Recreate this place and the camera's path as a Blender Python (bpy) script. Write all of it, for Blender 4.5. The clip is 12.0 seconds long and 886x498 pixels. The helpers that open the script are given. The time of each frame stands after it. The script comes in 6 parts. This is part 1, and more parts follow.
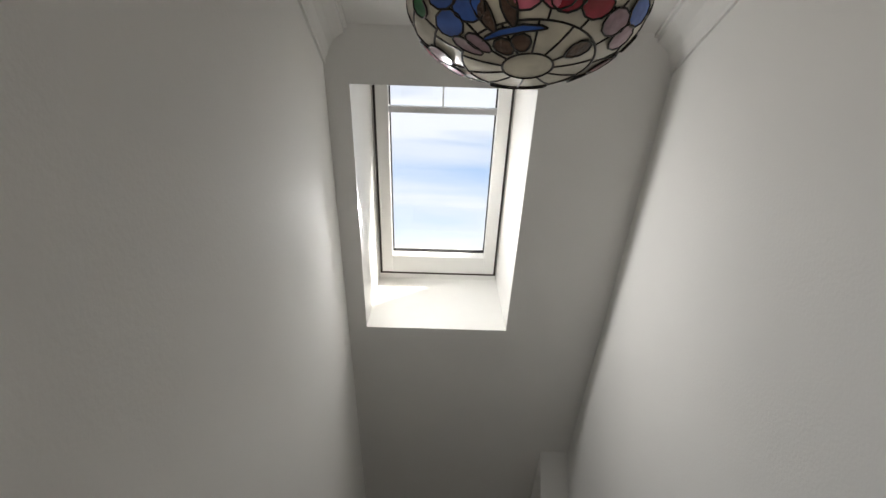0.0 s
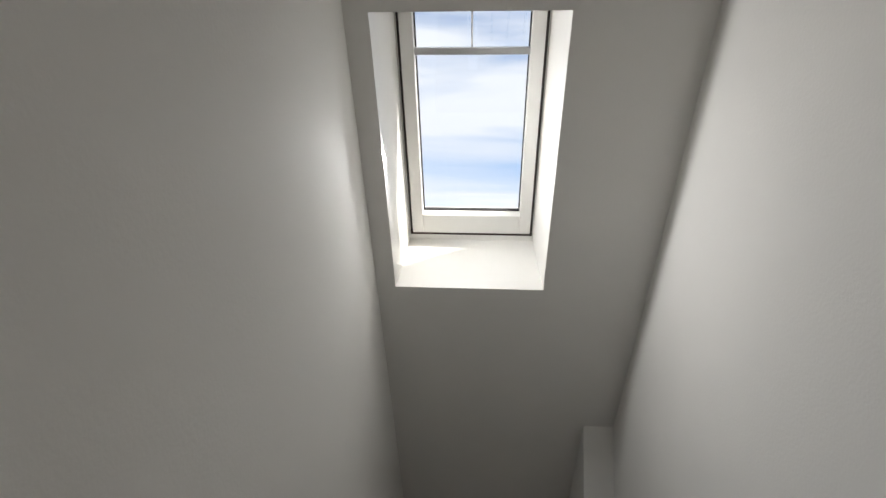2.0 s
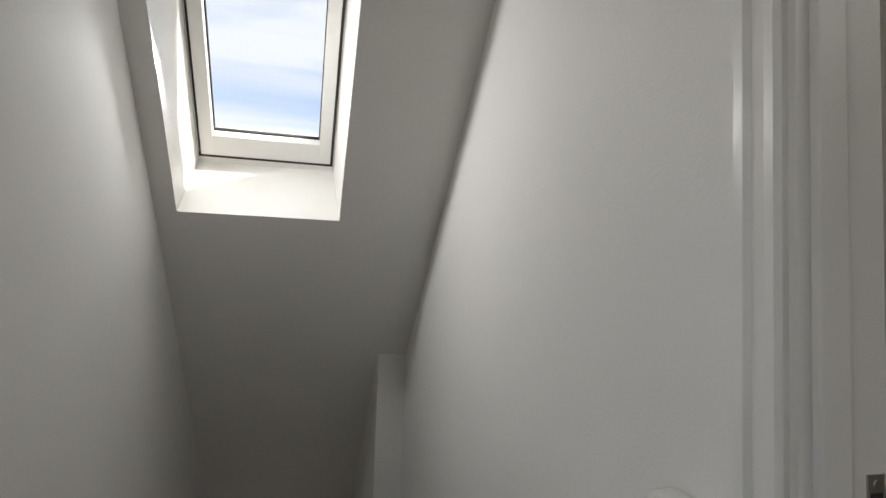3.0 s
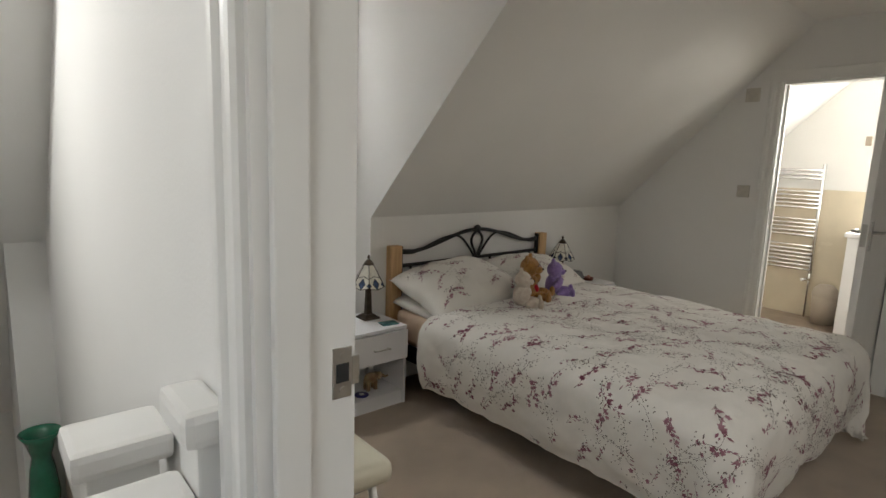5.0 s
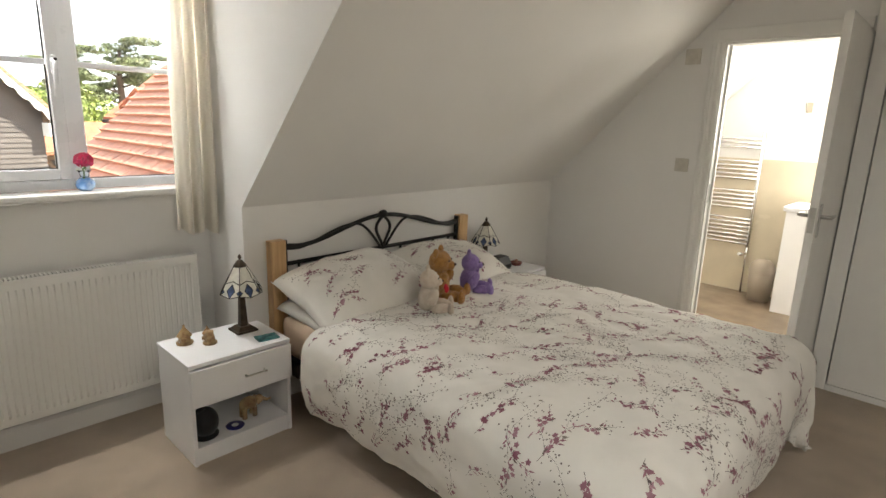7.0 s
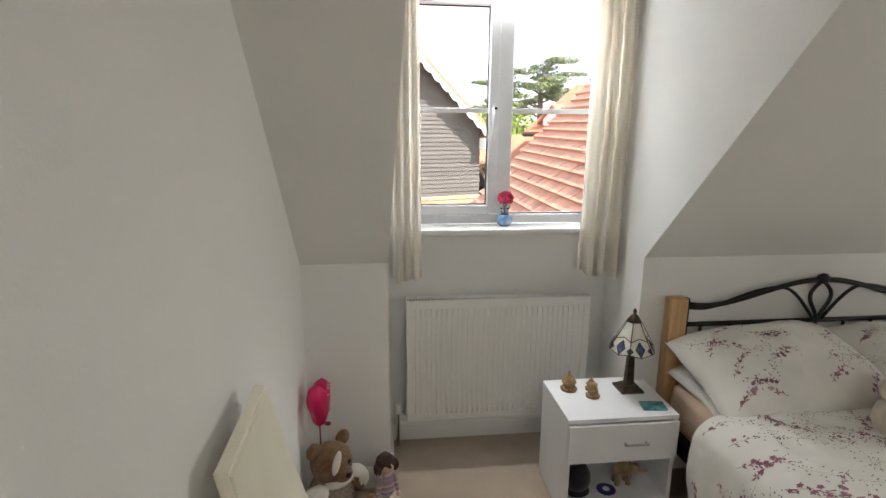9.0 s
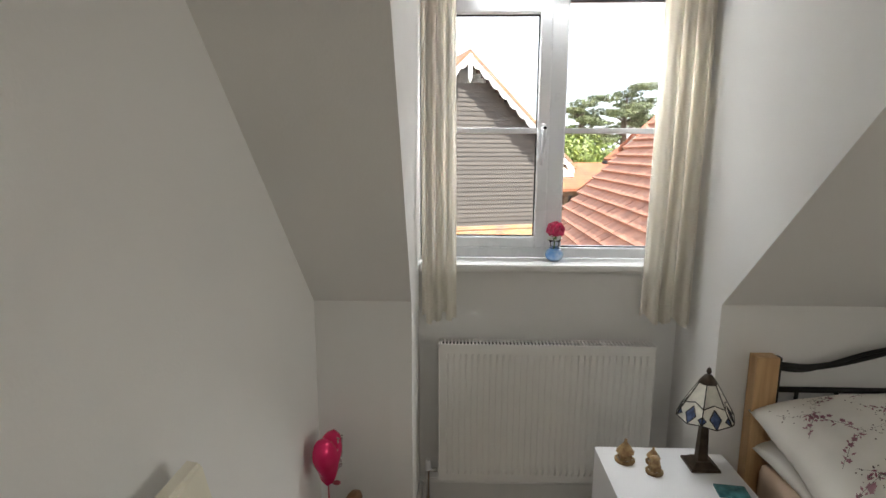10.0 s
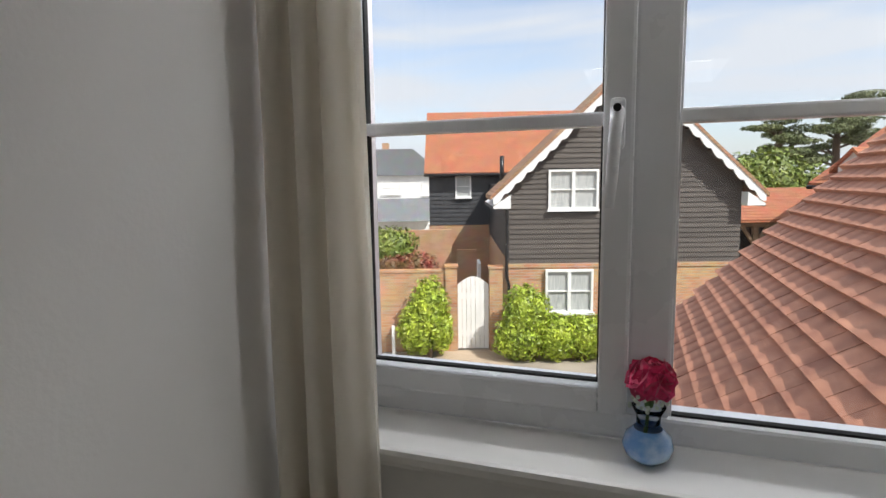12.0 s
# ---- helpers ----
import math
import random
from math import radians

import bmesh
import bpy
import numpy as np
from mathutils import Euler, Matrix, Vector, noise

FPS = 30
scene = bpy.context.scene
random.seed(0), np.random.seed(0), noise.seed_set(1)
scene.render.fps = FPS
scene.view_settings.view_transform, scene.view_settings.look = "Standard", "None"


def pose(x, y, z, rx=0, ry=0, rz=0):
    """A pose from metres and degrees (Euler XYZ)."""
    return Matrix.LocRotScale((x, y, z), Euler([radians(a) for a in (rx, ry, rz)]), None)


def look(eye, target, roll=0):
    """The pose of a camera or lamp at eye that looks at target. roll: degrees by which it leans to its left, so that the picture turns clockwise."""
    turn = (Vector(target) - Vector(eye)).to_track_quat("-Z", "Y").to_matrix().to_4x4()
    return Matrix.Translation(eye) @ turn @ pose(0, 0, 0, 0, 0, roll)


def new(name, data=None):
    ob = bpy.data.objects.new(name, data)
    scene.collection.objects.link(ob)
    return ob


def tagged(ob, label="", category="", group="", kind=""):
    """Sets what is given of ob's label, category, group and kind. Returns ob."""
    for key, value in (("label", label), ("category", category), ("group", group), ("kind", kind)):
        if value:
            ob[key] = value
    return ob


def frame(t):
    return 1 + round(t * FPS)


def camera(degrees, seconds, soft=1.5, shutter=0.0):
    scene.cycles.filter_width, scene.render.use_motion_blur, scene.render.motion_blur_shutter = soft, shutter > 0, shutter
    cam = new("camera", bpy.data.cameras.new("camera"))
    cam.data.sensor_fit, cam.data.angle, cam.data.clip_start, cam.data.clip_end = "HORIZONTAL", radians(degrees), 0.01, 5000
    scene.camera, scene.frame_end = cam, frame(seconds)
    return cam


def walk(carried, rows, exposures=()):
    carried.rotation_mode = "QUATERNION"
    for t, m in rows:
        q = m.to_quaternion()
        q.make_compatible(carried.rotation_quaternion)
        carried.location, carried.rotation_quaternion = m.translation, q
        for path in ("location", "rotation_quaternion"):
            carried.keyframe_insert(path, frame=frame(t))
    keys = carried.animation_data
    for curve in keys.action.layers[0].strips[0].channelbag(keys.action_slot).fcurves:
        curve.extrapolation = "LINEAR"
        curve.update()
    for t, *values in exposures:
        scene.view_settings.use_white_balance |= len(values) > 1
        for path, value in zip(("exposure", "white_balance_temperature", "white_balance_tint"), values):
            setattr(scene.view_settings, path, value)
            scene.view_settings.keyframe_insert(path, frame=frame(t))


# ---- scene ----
cam = camera(78.1, 12.0)
PATH = [
    (0, 0.172, -0.029, 1.499, -0.801, 9.203, -1.574),
    (0.5, 0.201, -0.077, 1.494, 2.379, 9.035, -1.753),
    (1, 0.219, -0.071, 1.47, 4.144, 9.078, -1.849),
    (1.5, 0.216, -0.004, 1.421, 4.622, 8.877, -1.927),
    (2, 0.221, 0.114, 1.364, 3.839, 8.814, -1.731),
    (2.5, 0.218, 0.134, 1.314, -5.214, 7.268, -1.524),
    (3, 0.327, 0.114, 1.322, -14.448, 3.45, -1.85),
    (3.3, 0.394, 0.103, 1.342, -19.65, 1.15, -2.15),
    (3.5, 0.403, 0.081, 1.362, -23.87, -0.30, -2.55),
    (3.7, 0.427, 0.058, 1.369, -27.55, -1.20, -2.65),
    (5.3, 0.682, 0.052, 1.344, -43.723, -12.1, -1.812),
    (5.5, 0.734, 0.064, 1.359, -45.60, -13.90, -1.82),
    (6, 0.875, 0.137, 1.407, -45.945, -15.02, -1.943),
    (6.5, 1.048, 0.205, 1.425, -47.897, -13.263, -2.23),
    (6.7, 1.11, 0.228, 1.415, -47.854, -13.172, -2.176),
    (8.3, 1.23, 0.506, 1.458, -19.014, -12.738, -0.492),
    (8.5, 1.196, 0.529, 1.503, -15.093, -13.356, -0.833),
    (9, 1.214, 0.533, 1.557, -6.632, -12.983, -0.486),
    (9.5, 1.265, 0.576, 1.544, -2.642, -10.937, -0.501),
    (10, 1.407, 0.804, 1.531, 1.646, -10.165, -0.21),
    (10.5, 1.552, 1.124, 1.528, 4.571, -10.013, -0.091),
    (11, 1.662, 1.487, 1.528, 9.779, -9.098, 0.384),
    (11.5, 1.732, 1.852, 1.515, 13.737, -8.13, 0.257),
    (12, 1.779, 2.203, 1.522, 19.049, -7.236, 0.818),
]

EXPOSURES = [(0.0, 0.85, 6400, 10), (2.6, 0.82, 6350, 10), (3.7, 0.88, 6350, 10), (5.3, 1.98, 6450, 8), (6.7, 2.35, 6700, 8), (8.5, 2.3, 6250, 8), (9.5, 2.08, 6250, 8), (10.5, 1.6, 6350, 8), (11.0, 1.3, 6250, 8), (11.5, 1.05, 5750, 8), (12.0, 0.58, 6250, 10)]
walk(cam, [(t, pose(x, y, z, 90 + p, r, yaw)) for t, x, y, z, yaw, p, r in PATH], EXPOSURES)

# ---- world and light ----
SUN_DIR = Vector((0.78, -0.42, 1.0)).normalized()
world = bpy.data.worlds.new("world")
scene.world = world
world.use_nodes = True
wn, wl = world.node_tree.nodes, world.node_tree.links
wn.clear()
sky = wn.new("ShaderNodeTexSky")
sky.sky_type = "NISHITA"
sky.sun_disc = False
sky.sun_elevation = math.asin(SUN_DIR.z)
sky.sun_rotation = math.atan2(SUN_DIR.x, SUN_DIR.y)
sky.dust_density = 1.5
tc = wn.new("ShaderNodeTexCoord")
mp = wn.new("ShaderNodeMapping")
mp.inputs["Scale"].default_value = (1.3, 2.2, 9.0)
mp.inputs["Rotation"].default_value = (0.05, 0.12, 0.4)
cn = wn.new("ShaderNodeTexNoise")
cn.inputs["Scale"].default_value = 1.6
cn.inputs["Detail"].default_value = 7
cn.inputs["Distortion"].default_value = 0.5
cr = wn.new("ShaderNodeValToRGB")
cr.color_ramp.elements[0].position, cr.color_ramp.elements[1].position = 0.24, 0.58
mixc = wn.new("ShaderNodeMixRGB")
mixc.inputs["Color2"].default_value = (4.0, 4.15, 4.35, 1)
bg = wn.new("ShaderNodeBackground")
bg.inputs["Strength"].default_value = 0.14
wo = wn.new("ShaderNodeOutputWorld")
wl.new(tc.outputs["Generated"], mp.inputs["Vector"])
wl.new(mp.outputs["Vector"], cn.inputs["Vector"])
wl.new(cn.outputs["Fac"], cr.inputs["Fac"])
wl.new(cr.outputs["Color"], mixc.inputs["Fac"])
wl.new(sky.outputs["Color"], mixc.inputs["Color1"])
wl.new(mixc.outputs["Color"], bg.inputs["Color"])
wl.new(bg.outputs["Background"], wo.inputs["Surface"])
sun = new("sun", bpy.data.lights.new("sun", "SUN"))
sun.data.energy, sun.data.angle, sun.data.color = 3.6, radians(0.5), (1.0, 0.95, 0.86)
sun.matrix_world = look(SUN_DIR * 60, (0, 0, 0))


def opening_lamp(name, eye, target, w, h, watts, colour):
    """Area lamp in an opening that faces into the house: sky at windows, added fill elsewhere."""
    ob = new(name, bpy.data.lights.new(name, "AREA"))
    ob.data.shape, ob.data.size, ob.data.size_y = "RECTANGLE", w, h
    ob.data.energy, ob.data.color = watts, colour
    ob.matrix_world = look(eye, target)
    return ob


# fill added on the landing; its side opening is made up and unseen
opening_lamp("landing_fill_light", (-0.262, -0.25, 1.52), (0.8, 0.45, 1.45), 0.70, 1.0, 0.7, (1.0, 0.98, 0.95))
# lamp added on the roof window's left lining, imitates its sunlit bounce
opening_lamp("stair_lining_bounce_light", (-0.058, 1.83, 1.962), (0.822, 1.50, 1.46), 0.10, 0.10, 2.7, (1.0, 0.98, 0.95))
opening_lamp("dormer_window_light", (1.78, 3.232, 2.156), (1.78, 2.3, 1.25), 0.90, 0.014, 5.0, (1.0, 0.99, 0.98))
opening_lamp("dormer_head_light", (1.78, 3.095, 2.158), (1.78, 2.2, 1.35), 0.60, 0.012, 0.8, (1.0, 0.99, 0.98))
# added lamp in an unseen stair-foot opening, lifts the lower stairwell
opening_lamp("hall_fill_light", (0.325, 3.86, -1.75), (0.325, 0.9, -1.2), 0.70, 1.65, 0.4, (1.0, 0.97, 0.92))
# extra bathroom fill from an added side opening, out of view
opening_lamp("bathroom_fill_light", (5.8, 0.17, 1.6), (5.8, 1.5, 1.2), 0.8, 0.9, 2.2, (1.0, 0.95, 0.86))
opening_lamp("bathroom_window_light", (6.64, 0.75, 1.62), (0.9, 1.35, 1.25), 0.66, 0.80, 9.0, (1.0, 0.95, 0.86))
# added bedroom fill, shining down through an unseen made-up ceiling opening
opening_lamp("bedroom_fill_light", (1.9, -0.75, 2.50), (1.9, -0.75, 0.0), 0.98, 0.98, 4.2, (1.0, 0.95, 0.88))


# ---- materials ----
def mat(name, colour, rough=0.5, metal=0.0, vary=0.06, scale=6.0, bump=0.0, bump_scale=80.0, second=None, coat=0.0,
        sheen=0.0, trans=0.0, stretch=(1, 1, 1), spread=(0.35, 0.65), detail=5.0, rand=0.0, island=0.0, spec=0.5):
    """A surface whose colour drifts between two tones at one scale, with grain and relief at another."""
    m = bpy.data.materials.new(name)
    m.use_nodes = True
    n, l = m.node_tree.nodes, m.node_tree.links
    b = n["Principled BSDF"]
    b.inputs["Roughness"].default_value = rough
    b.inputs["Metallic"].default_value = metal
    b.inputs["Coat Weight"].default_value = coat
    b.inputs["Sheen Weight"].default_value = sheen
    b.inputs["Transmission Weight"].default_value = trans
    b.inputs["Specular IOR Level"].default_value = spec
    geo = n.new("ShaderNodeTexCoord")
    mapn = n.new("ShaderNodeMapping")
    mapn.inputs["Scale"].default_value = stretch
    l.new(geo.outputs["Object"], mapn.inputs["Vector"])
    big = n.new("ShaderNodeTexNoise")
    big.inputs["Scale"].default_value, big.inputs["Detail"].default_value = scale, detail
    l.new(mapn.outputs["Vector"], big.inputs["Vector"])
    ramp = n.new("ShaderNodeValToRGB")
    c2 = second or tuple(max(0.0, c * (1 - vary)) for c in colour)
    c1 = colour if second else tuple(min(1.0, c * (1 + vary)) for c in colour)
    ramp.color_ramp.elements[0].color, ramp.color_ramp.elements[1].color = (*c1, 1), (*c2, 1)
    ramp.color_ramp.elements[0].position, ramp.color_ramp.elements[1].position = spread
    l.new(big.outputs["Fac"], ramp.inputs["Fac"])
    out = ramp.outputs["Color"]
    if rand or island:
        hsv = n.new("ShaderNodeHueSaturation")
        rr = n.new("ShaderNodeMapRange")
        rr.inputs["To Min"].default_value, rr.inputs["To Max"].default_value = 1 - (rand or island), 1 + (rand or island)
        if rand:
            l.new(n.new("ShaderNodeObjectInfo").outputs["Random"], rr.inputs["Value"])
        else:
            l.new(n.new("ShaderNodeNewGeometry").outputs["Random Per Island"], rr.inputs["Value"])
        l.new(rr.outputs["Result"], hsv.inputs["Value"])
        l.new(out, hsv.inputs["Color"])
        out = hsv.outputs["Color"]
    l.new(out, b.inputs["Base Color"])
    rv = n.new("ShaderNodeMapRange")
    rv.inputs["To Min"].default_value, rv.inputs["To Max"].default_value = max(0.02, rough - 0.07), min(1, rough + 0.07)
    l.new(big.outputs["Fac"], rv.inputs["Value"])
    l.new(rv.outputs["Result"], b.inputs["Roughness"])
    if bump:
        fine = n.new("ShaderNodeTexNoise")
        fine.inputs["Scale"].default_value, fine.inputs["Detail"].default_value = bump_scale, 3
        l.new(mapn.outputs["Vector"], fine.inputs["Vector"])
        bp = n.new("ShaderNodeBump")
        bp.inputs["Strength"].default_value, bp.inputs["Distance"].default_value = bump, 0.01
        l.new(fine.outputs["Fac"], bp.inputs["Height"])
        l.new(bp.outputs["Normal"], b.inputs["Normal"])
    return m


PAINT = mat("wall_paint", (0.80, 0.79, 0.765), 0.75, vary=0.02, scale=1.2, bump=0.06, bump_scale=140)
CEIL = mat("ceiling_paint", (0.80, 0.79, 0.765), 0.75, vary=0.02, scale=1.5, bump=0.05, bump_scale=140)
GLOSS = mat("white_gloss_paint", (0.80, 0.79, 0.76), 0.32, vary=0.02, scale=5, bump=0.03, bump_scale=40)
UPVC = mat("white_plastic_frame", (0.82, 0.83, 0.85), 0.28, vary=0.015, scale=6)
CARPET = mat("beige_carpet", (0.47, 0.37, 0.27), 0.95, vary=0.16, scale=3.5, bump=0.8, bump_scale=420, sheen=0.3, detail=8)
STEEL = mat("brushed_steel", (0.55, 0.54, 0.52), 0.3, 1.0, vary=0.08, scale=30)
CHROME = mat("chrome", (0.80, 0.80, 0.80), 0.1, 1.0, vary=0.03, scale=10)
BLACK = mat("black_iron", (0.012, 0.011, 0.010), 0.42, 0.2, vary=0.3, scale=20, bump=0.1, bump_scale=120)
# near-black: gaskets and underlay, also painted shade in holes and gaps
DARK = mat("dark_rubber_and_gap_shade", (0.02, 0.02, 0.02), 0.9, vary=0.2)
PINE = mat("pale_oak_wood", (0.62, 0.40, 0.20), 0.45, second=(0.47, 0.28, 0.125), scale=5, stretch=(9, 9, 0.8), bump=0.1, bump_scale=60)
WHITE = mat("white_laminate", (0.83, 0.83, 0.84), 0.35, vary=0.015, scale=4)
CREAM_LEATHER = mat("cream_leatherette", (0.80, 0.76, 0.62), 0.3, vary=0.04, scale=7, bump=0.06, bump_scale=200)
CURTAIN = mat("cream_curtain_cloth", (0.93, 0.90, 0.835), 0.85, vary=0.03, scale=9, bump=0.15, bump_scale=400, trans=0.0, stretch=(1, 1, 0.3))
cn_, cl_ = CURTAIN.node_tree.nodes, CURTAIN.node_tree.links
ctr, cmx = cn_.new("ShaderNodeBsdfTranslucent"), cn_.new("ShaderNodeMixShader")
ctr.inputs["Color"].default_value = (0.95, 0.91, 0.82, 1)
cmx.inputs["Fac"].default_value = 0.38
cl_.new(cn_["Principled BSDF"].outputs["BSDF"], cmx.inputs[1])
cl_.new(ctr.outputs["BSDF"], cmx.inputs[2])
cl_.new(cmx.outputs["Shader"], cn_["Material Output"].inputs["Surface"])
COTTON = mat("white_printed_cotton", (0.80, 0.775, 0.72), 0.85, vary=0.03, scale=8, bump=0.12, bump_scale=260, sheen=0.15)
SHEET = mat("peach_sheet", (0.66, 0.50, 0.37), 0.85, vary=0.05, scale=9, bump=0.1, bump_scale=200)
PLUM = mat("plum_print", (0.25, 0.085, 0.125), 0.85, second=(0.44, 0.25, 0.29), scale=14)
INK = mat("grey_print", (0.13, 0.105, 0.10), 0.85, second=(0.27, 0.23, 0.20), scale=12)
BATHFLOOR = mat("brown_vinyl_floor", (0.26, 0.20, 0.145), 0.35, vary=0.2, scale=5, bump=0.05)
BATHTILE = mat("cream_wall_tile", (0.66, 0.58, 0.44), 0.25, vary=0.06, scale=3)


def glass(name, tint=(1, 1, 1), rough=0.0):
    m = bpy.data.materials.new(name)
    m.use_nodes = True
    b = m.node_tree.nodes["Principled BSDF"]
    b.inputs["Base Color"].default_value = (*tint, 1)
    b.inputs["Transmission Weight"].default_value = 1
    b.inputs["Roughness"].default_value = rough
    b.inputs["IOR"].default_value = 1.45
    return m


GLASS = glass("window_glass")


# ---- mesh tools ----
def bm_box(x0, y0, z0, x1, y1, z1, bm=None, bevel=0.0):
    own = bmesh.new()
    bmesh.ops.create_cube(own, size=1)
    bmesh.ops.scale(own, vec=(abs(x1 - x0), abs(y1 - y0), abs(z1 - z0)), verts=own.verts)
    bmesh.ops.translate(own, vec=((x0 + x1) / 2, (y0 + y1) / 2, (z0 + z1) / 2), verts=own.verts)
    if bevel:
        bmesh.ops.bevel(own, geom=own.edges[:], offset=bevel, segments=2, profile=0.6, affect="EDGES")
    return join(bm, own)


def join(bm, own):
    if bm is None:
        return own
    tmp = bpy.data.meshes.new("tmp")
    own.to_mesh(tmp)
    own.free()
    bm.from_mesh(tmp)
    bpy.data.meshes.remove(tmp)
    return bm


def bm_prism(pts, axis, a, b, bm=None, bevel=0.0):
    """A polygon in the plane across the axis, run from a to b along it. axis x: points are (y, z); y: (x, z); z: (x, y)."""
    own = bmesh.new()

    def at(p, v):
        return {"x": (v, p[0], p[1]), "y": (p[0], v, p[1]), "z": (p[0], p[1], v)}[axis]

    lo = [own.verts.new(at(p, a)) for p in pts]
    hi = [own.verts.new(at(p, b)) for p in pts]
    own.faces.new(lo)
    own.faces.new(hi[::-1])
    for i in range(len(pts)):
        j = (i + 1) % len(pts)
        own.faces.new((lo[i], hi[i], hi[j], lo[j]))
    bmesh.ops.recalc_face_normals(own, faces=own.faces)
    if bevel:
        bmesh.ops.bevel(own, geom=own.edges[:], offset=bevel, segments=2, profile=0.6, affect="EDGES")
    return join(bm, own)


def bm_tube(pts, r, seg=10, bm=None, cap=True):
    """A round bar through the points; r is one radius or one for each point."""
    own = bm or bmesh.new()
    pts = [Vector(p) for p in pts]
    rs = r if isinstance(r, (list, tuple)) else [r] * len(pts)
    rings, side = [], None
    for i, p in enumerate(pts):
        d = (pts[min(i + 1, len(pts) - 1)] - pts[max(i - 1, 0)]).normalized()
        if side is None:
            side = d.orthogonal().normalized()
        side = (side - d * side.dot(d)).normalized()
        up = d.cross(side)
        rings.append([own.verts.new(p + (side * math.cos(2 * math.pi * k / seg) + up * math.sin(2 * math.pi * k / seg)) * rs[i]) for k in range(seg)])
    for a, b in zip(rings, rings[1:]):
        for k in range(seg):
            f = own.faces.new((a[k], a[(k + 1) % seg], b[(k + 1) % seg], b[k]))
            f.smooth = True
    if cap:
        own.faces.new(rings[0][::-1])
        own.faces.new(rings[-1])
    return own


def bm_lathe(profile, centre, seg=24, bm=None, smooth=True):
    """A profile of (radius, height) turned about the upright through centre."""
    own = bm or bmesh.new()
    c = Vector(centre)
    rings = []
    for r, h in profile:
        if r < 1e-5:
            rings.append([own.verts.new(c + Vector((0, 0, h)))])
        else:
            rings.append([own.verts.new(c + Vector((r * math.cos(2 * math.pi * k / seg), r * math.sin(2 * math.pi * k / seg), h))) for k in range(seg)])
    for a, b in zip(rings, rings[1:]):
        for k in range(seg):
            q = [a[k % len(a)], a[(k + 1) % len(a)], b[(k + 1) % len(b)], b[k % len(b)]]
            q = list(dict.fromkeys(q))
            if len(q) > 2:
                own.faces.new(q).smooth = smooth
    return own


def bm_ball(c, radii, bm=None, seg=16, rot=(0, 0, 0), lump=0.0, mi=0):
    own = bmesh.new()
    bmesh.ops.create_uvsphere(own, u_segments=seg, v_segments=max(6, seg // 2 + 2), radius=1)
    m = pose(*c, *rot) @ Matrix.Diagonal((*radii, 1))
    for v in own.verts:
        if lump:
            v.co *= 1 + lump * noise.noise(v.co * 3 + Vector(c) * 9)
        v.co = m @ v.co
    for f in own.faces:
        f.smooth = True
        f.material_index = mi
    return join(bm, own)


ORIGIN = {}


def thing(name, label, category, base=(0, 0, 0), group="", kind=""):
    ob = new(name)
    ob.empty_display_size = 0.1
    ob.location = base
    ORIGIN[ob] = Vector(base)
    return tagged(ob, label, category, group, kind)


def part(name, bm, material, parent=None, label="", smooth=False):
    """Links a bmesh, built in world places, as one mesh under a thing or a part."""
    o = ORIGIN.get(parent, Vector((0, 0, 0)))
    if o.length:
        bmesh.ops.translate(bm, vec=-o, verts=bm.verts)
    me = bpy.data.meshes.new(name)
    bm.to_mesh(me)
    bm.free()
    for m in material if isinstance(material, (list, tuple)) else [material]:
        me.materials.append(m)
    if smooth:
        for p in me.polygons:
            p.use_smooth = True
    ob = new(name, me)
    if parent is not None:
        ob.parent = parent
    ORIGIN[ob] = o
    if label:
        tagged(ob, label)
    return ob


def structure(name, bm, material, label, category):
    return tagged(part(name, bm, material), label, category, kind="structure")


def whole(name, bm, material, label, category, group="", smooth=False):
    return tagged(part(name, bm, material, None, "", smooth), label, category, group)


# ---- the house: bedroom, stairwell, bathroom ----
XW, XE = 0.90, 4.89            # bedroom's side walls
XS0, XS1 = -0.167, 0.822       # stairwell's side walls
YK, ZK = 2.655, 1.01           # foot of the sloping ceiling
ZC = 2.33                      # flat ceiling
YC = YK + ZK - ZC              # where the slope meets it
YR = -2.2                      # rear wall
DX0, DX1, DY = 1.245, 2.32, 3.02   # dormer
YE, ZE = 3.80, YK + ZK - 3.80  # stairwell slope's foot
DOOR0, DOOR1, DOORH = -0.26, 0.592, 2.0
BD0, BD1, BDH = 0.79, 1.502, 1.965  # bathroom doorway
ZG = -2.75                     # stair foot


def roof_poly(ya, yb):
    return [(ya, YK + ZK - ya), (yb, YK + ZK - yb), (yb + 0.2, YK + ZK - yb + 0.2), (ya + 0.2, YK + ZK - ya + 0.2)]


structure("floor", bm_box(XW - 0.078, YR, -0.25, XE + 0.1, DY + 0.2, 0.0), CARPET, "soft beige carpet across the bedroom", "floor")
structure("floor_landing", bm_box(XS0, YR, -0.25, XW - 0.078, 0.98, 0.0), CARPET, "beige carpet on the landing", "floor")
structure("floor_bathroom", bm_box(XE + 0.1, 0.1, -0.25, 6.75, YK + 0.1, 0.0), BATHFLOOR, "brown vinyl bathroom floor", "floor")
structure("floor_hall", bm_box(XS0, 0.98, ZG - 0.1, XS1, YE + 0.1, ZG), CARPET, "beige carpet at the stair foot", "floor")
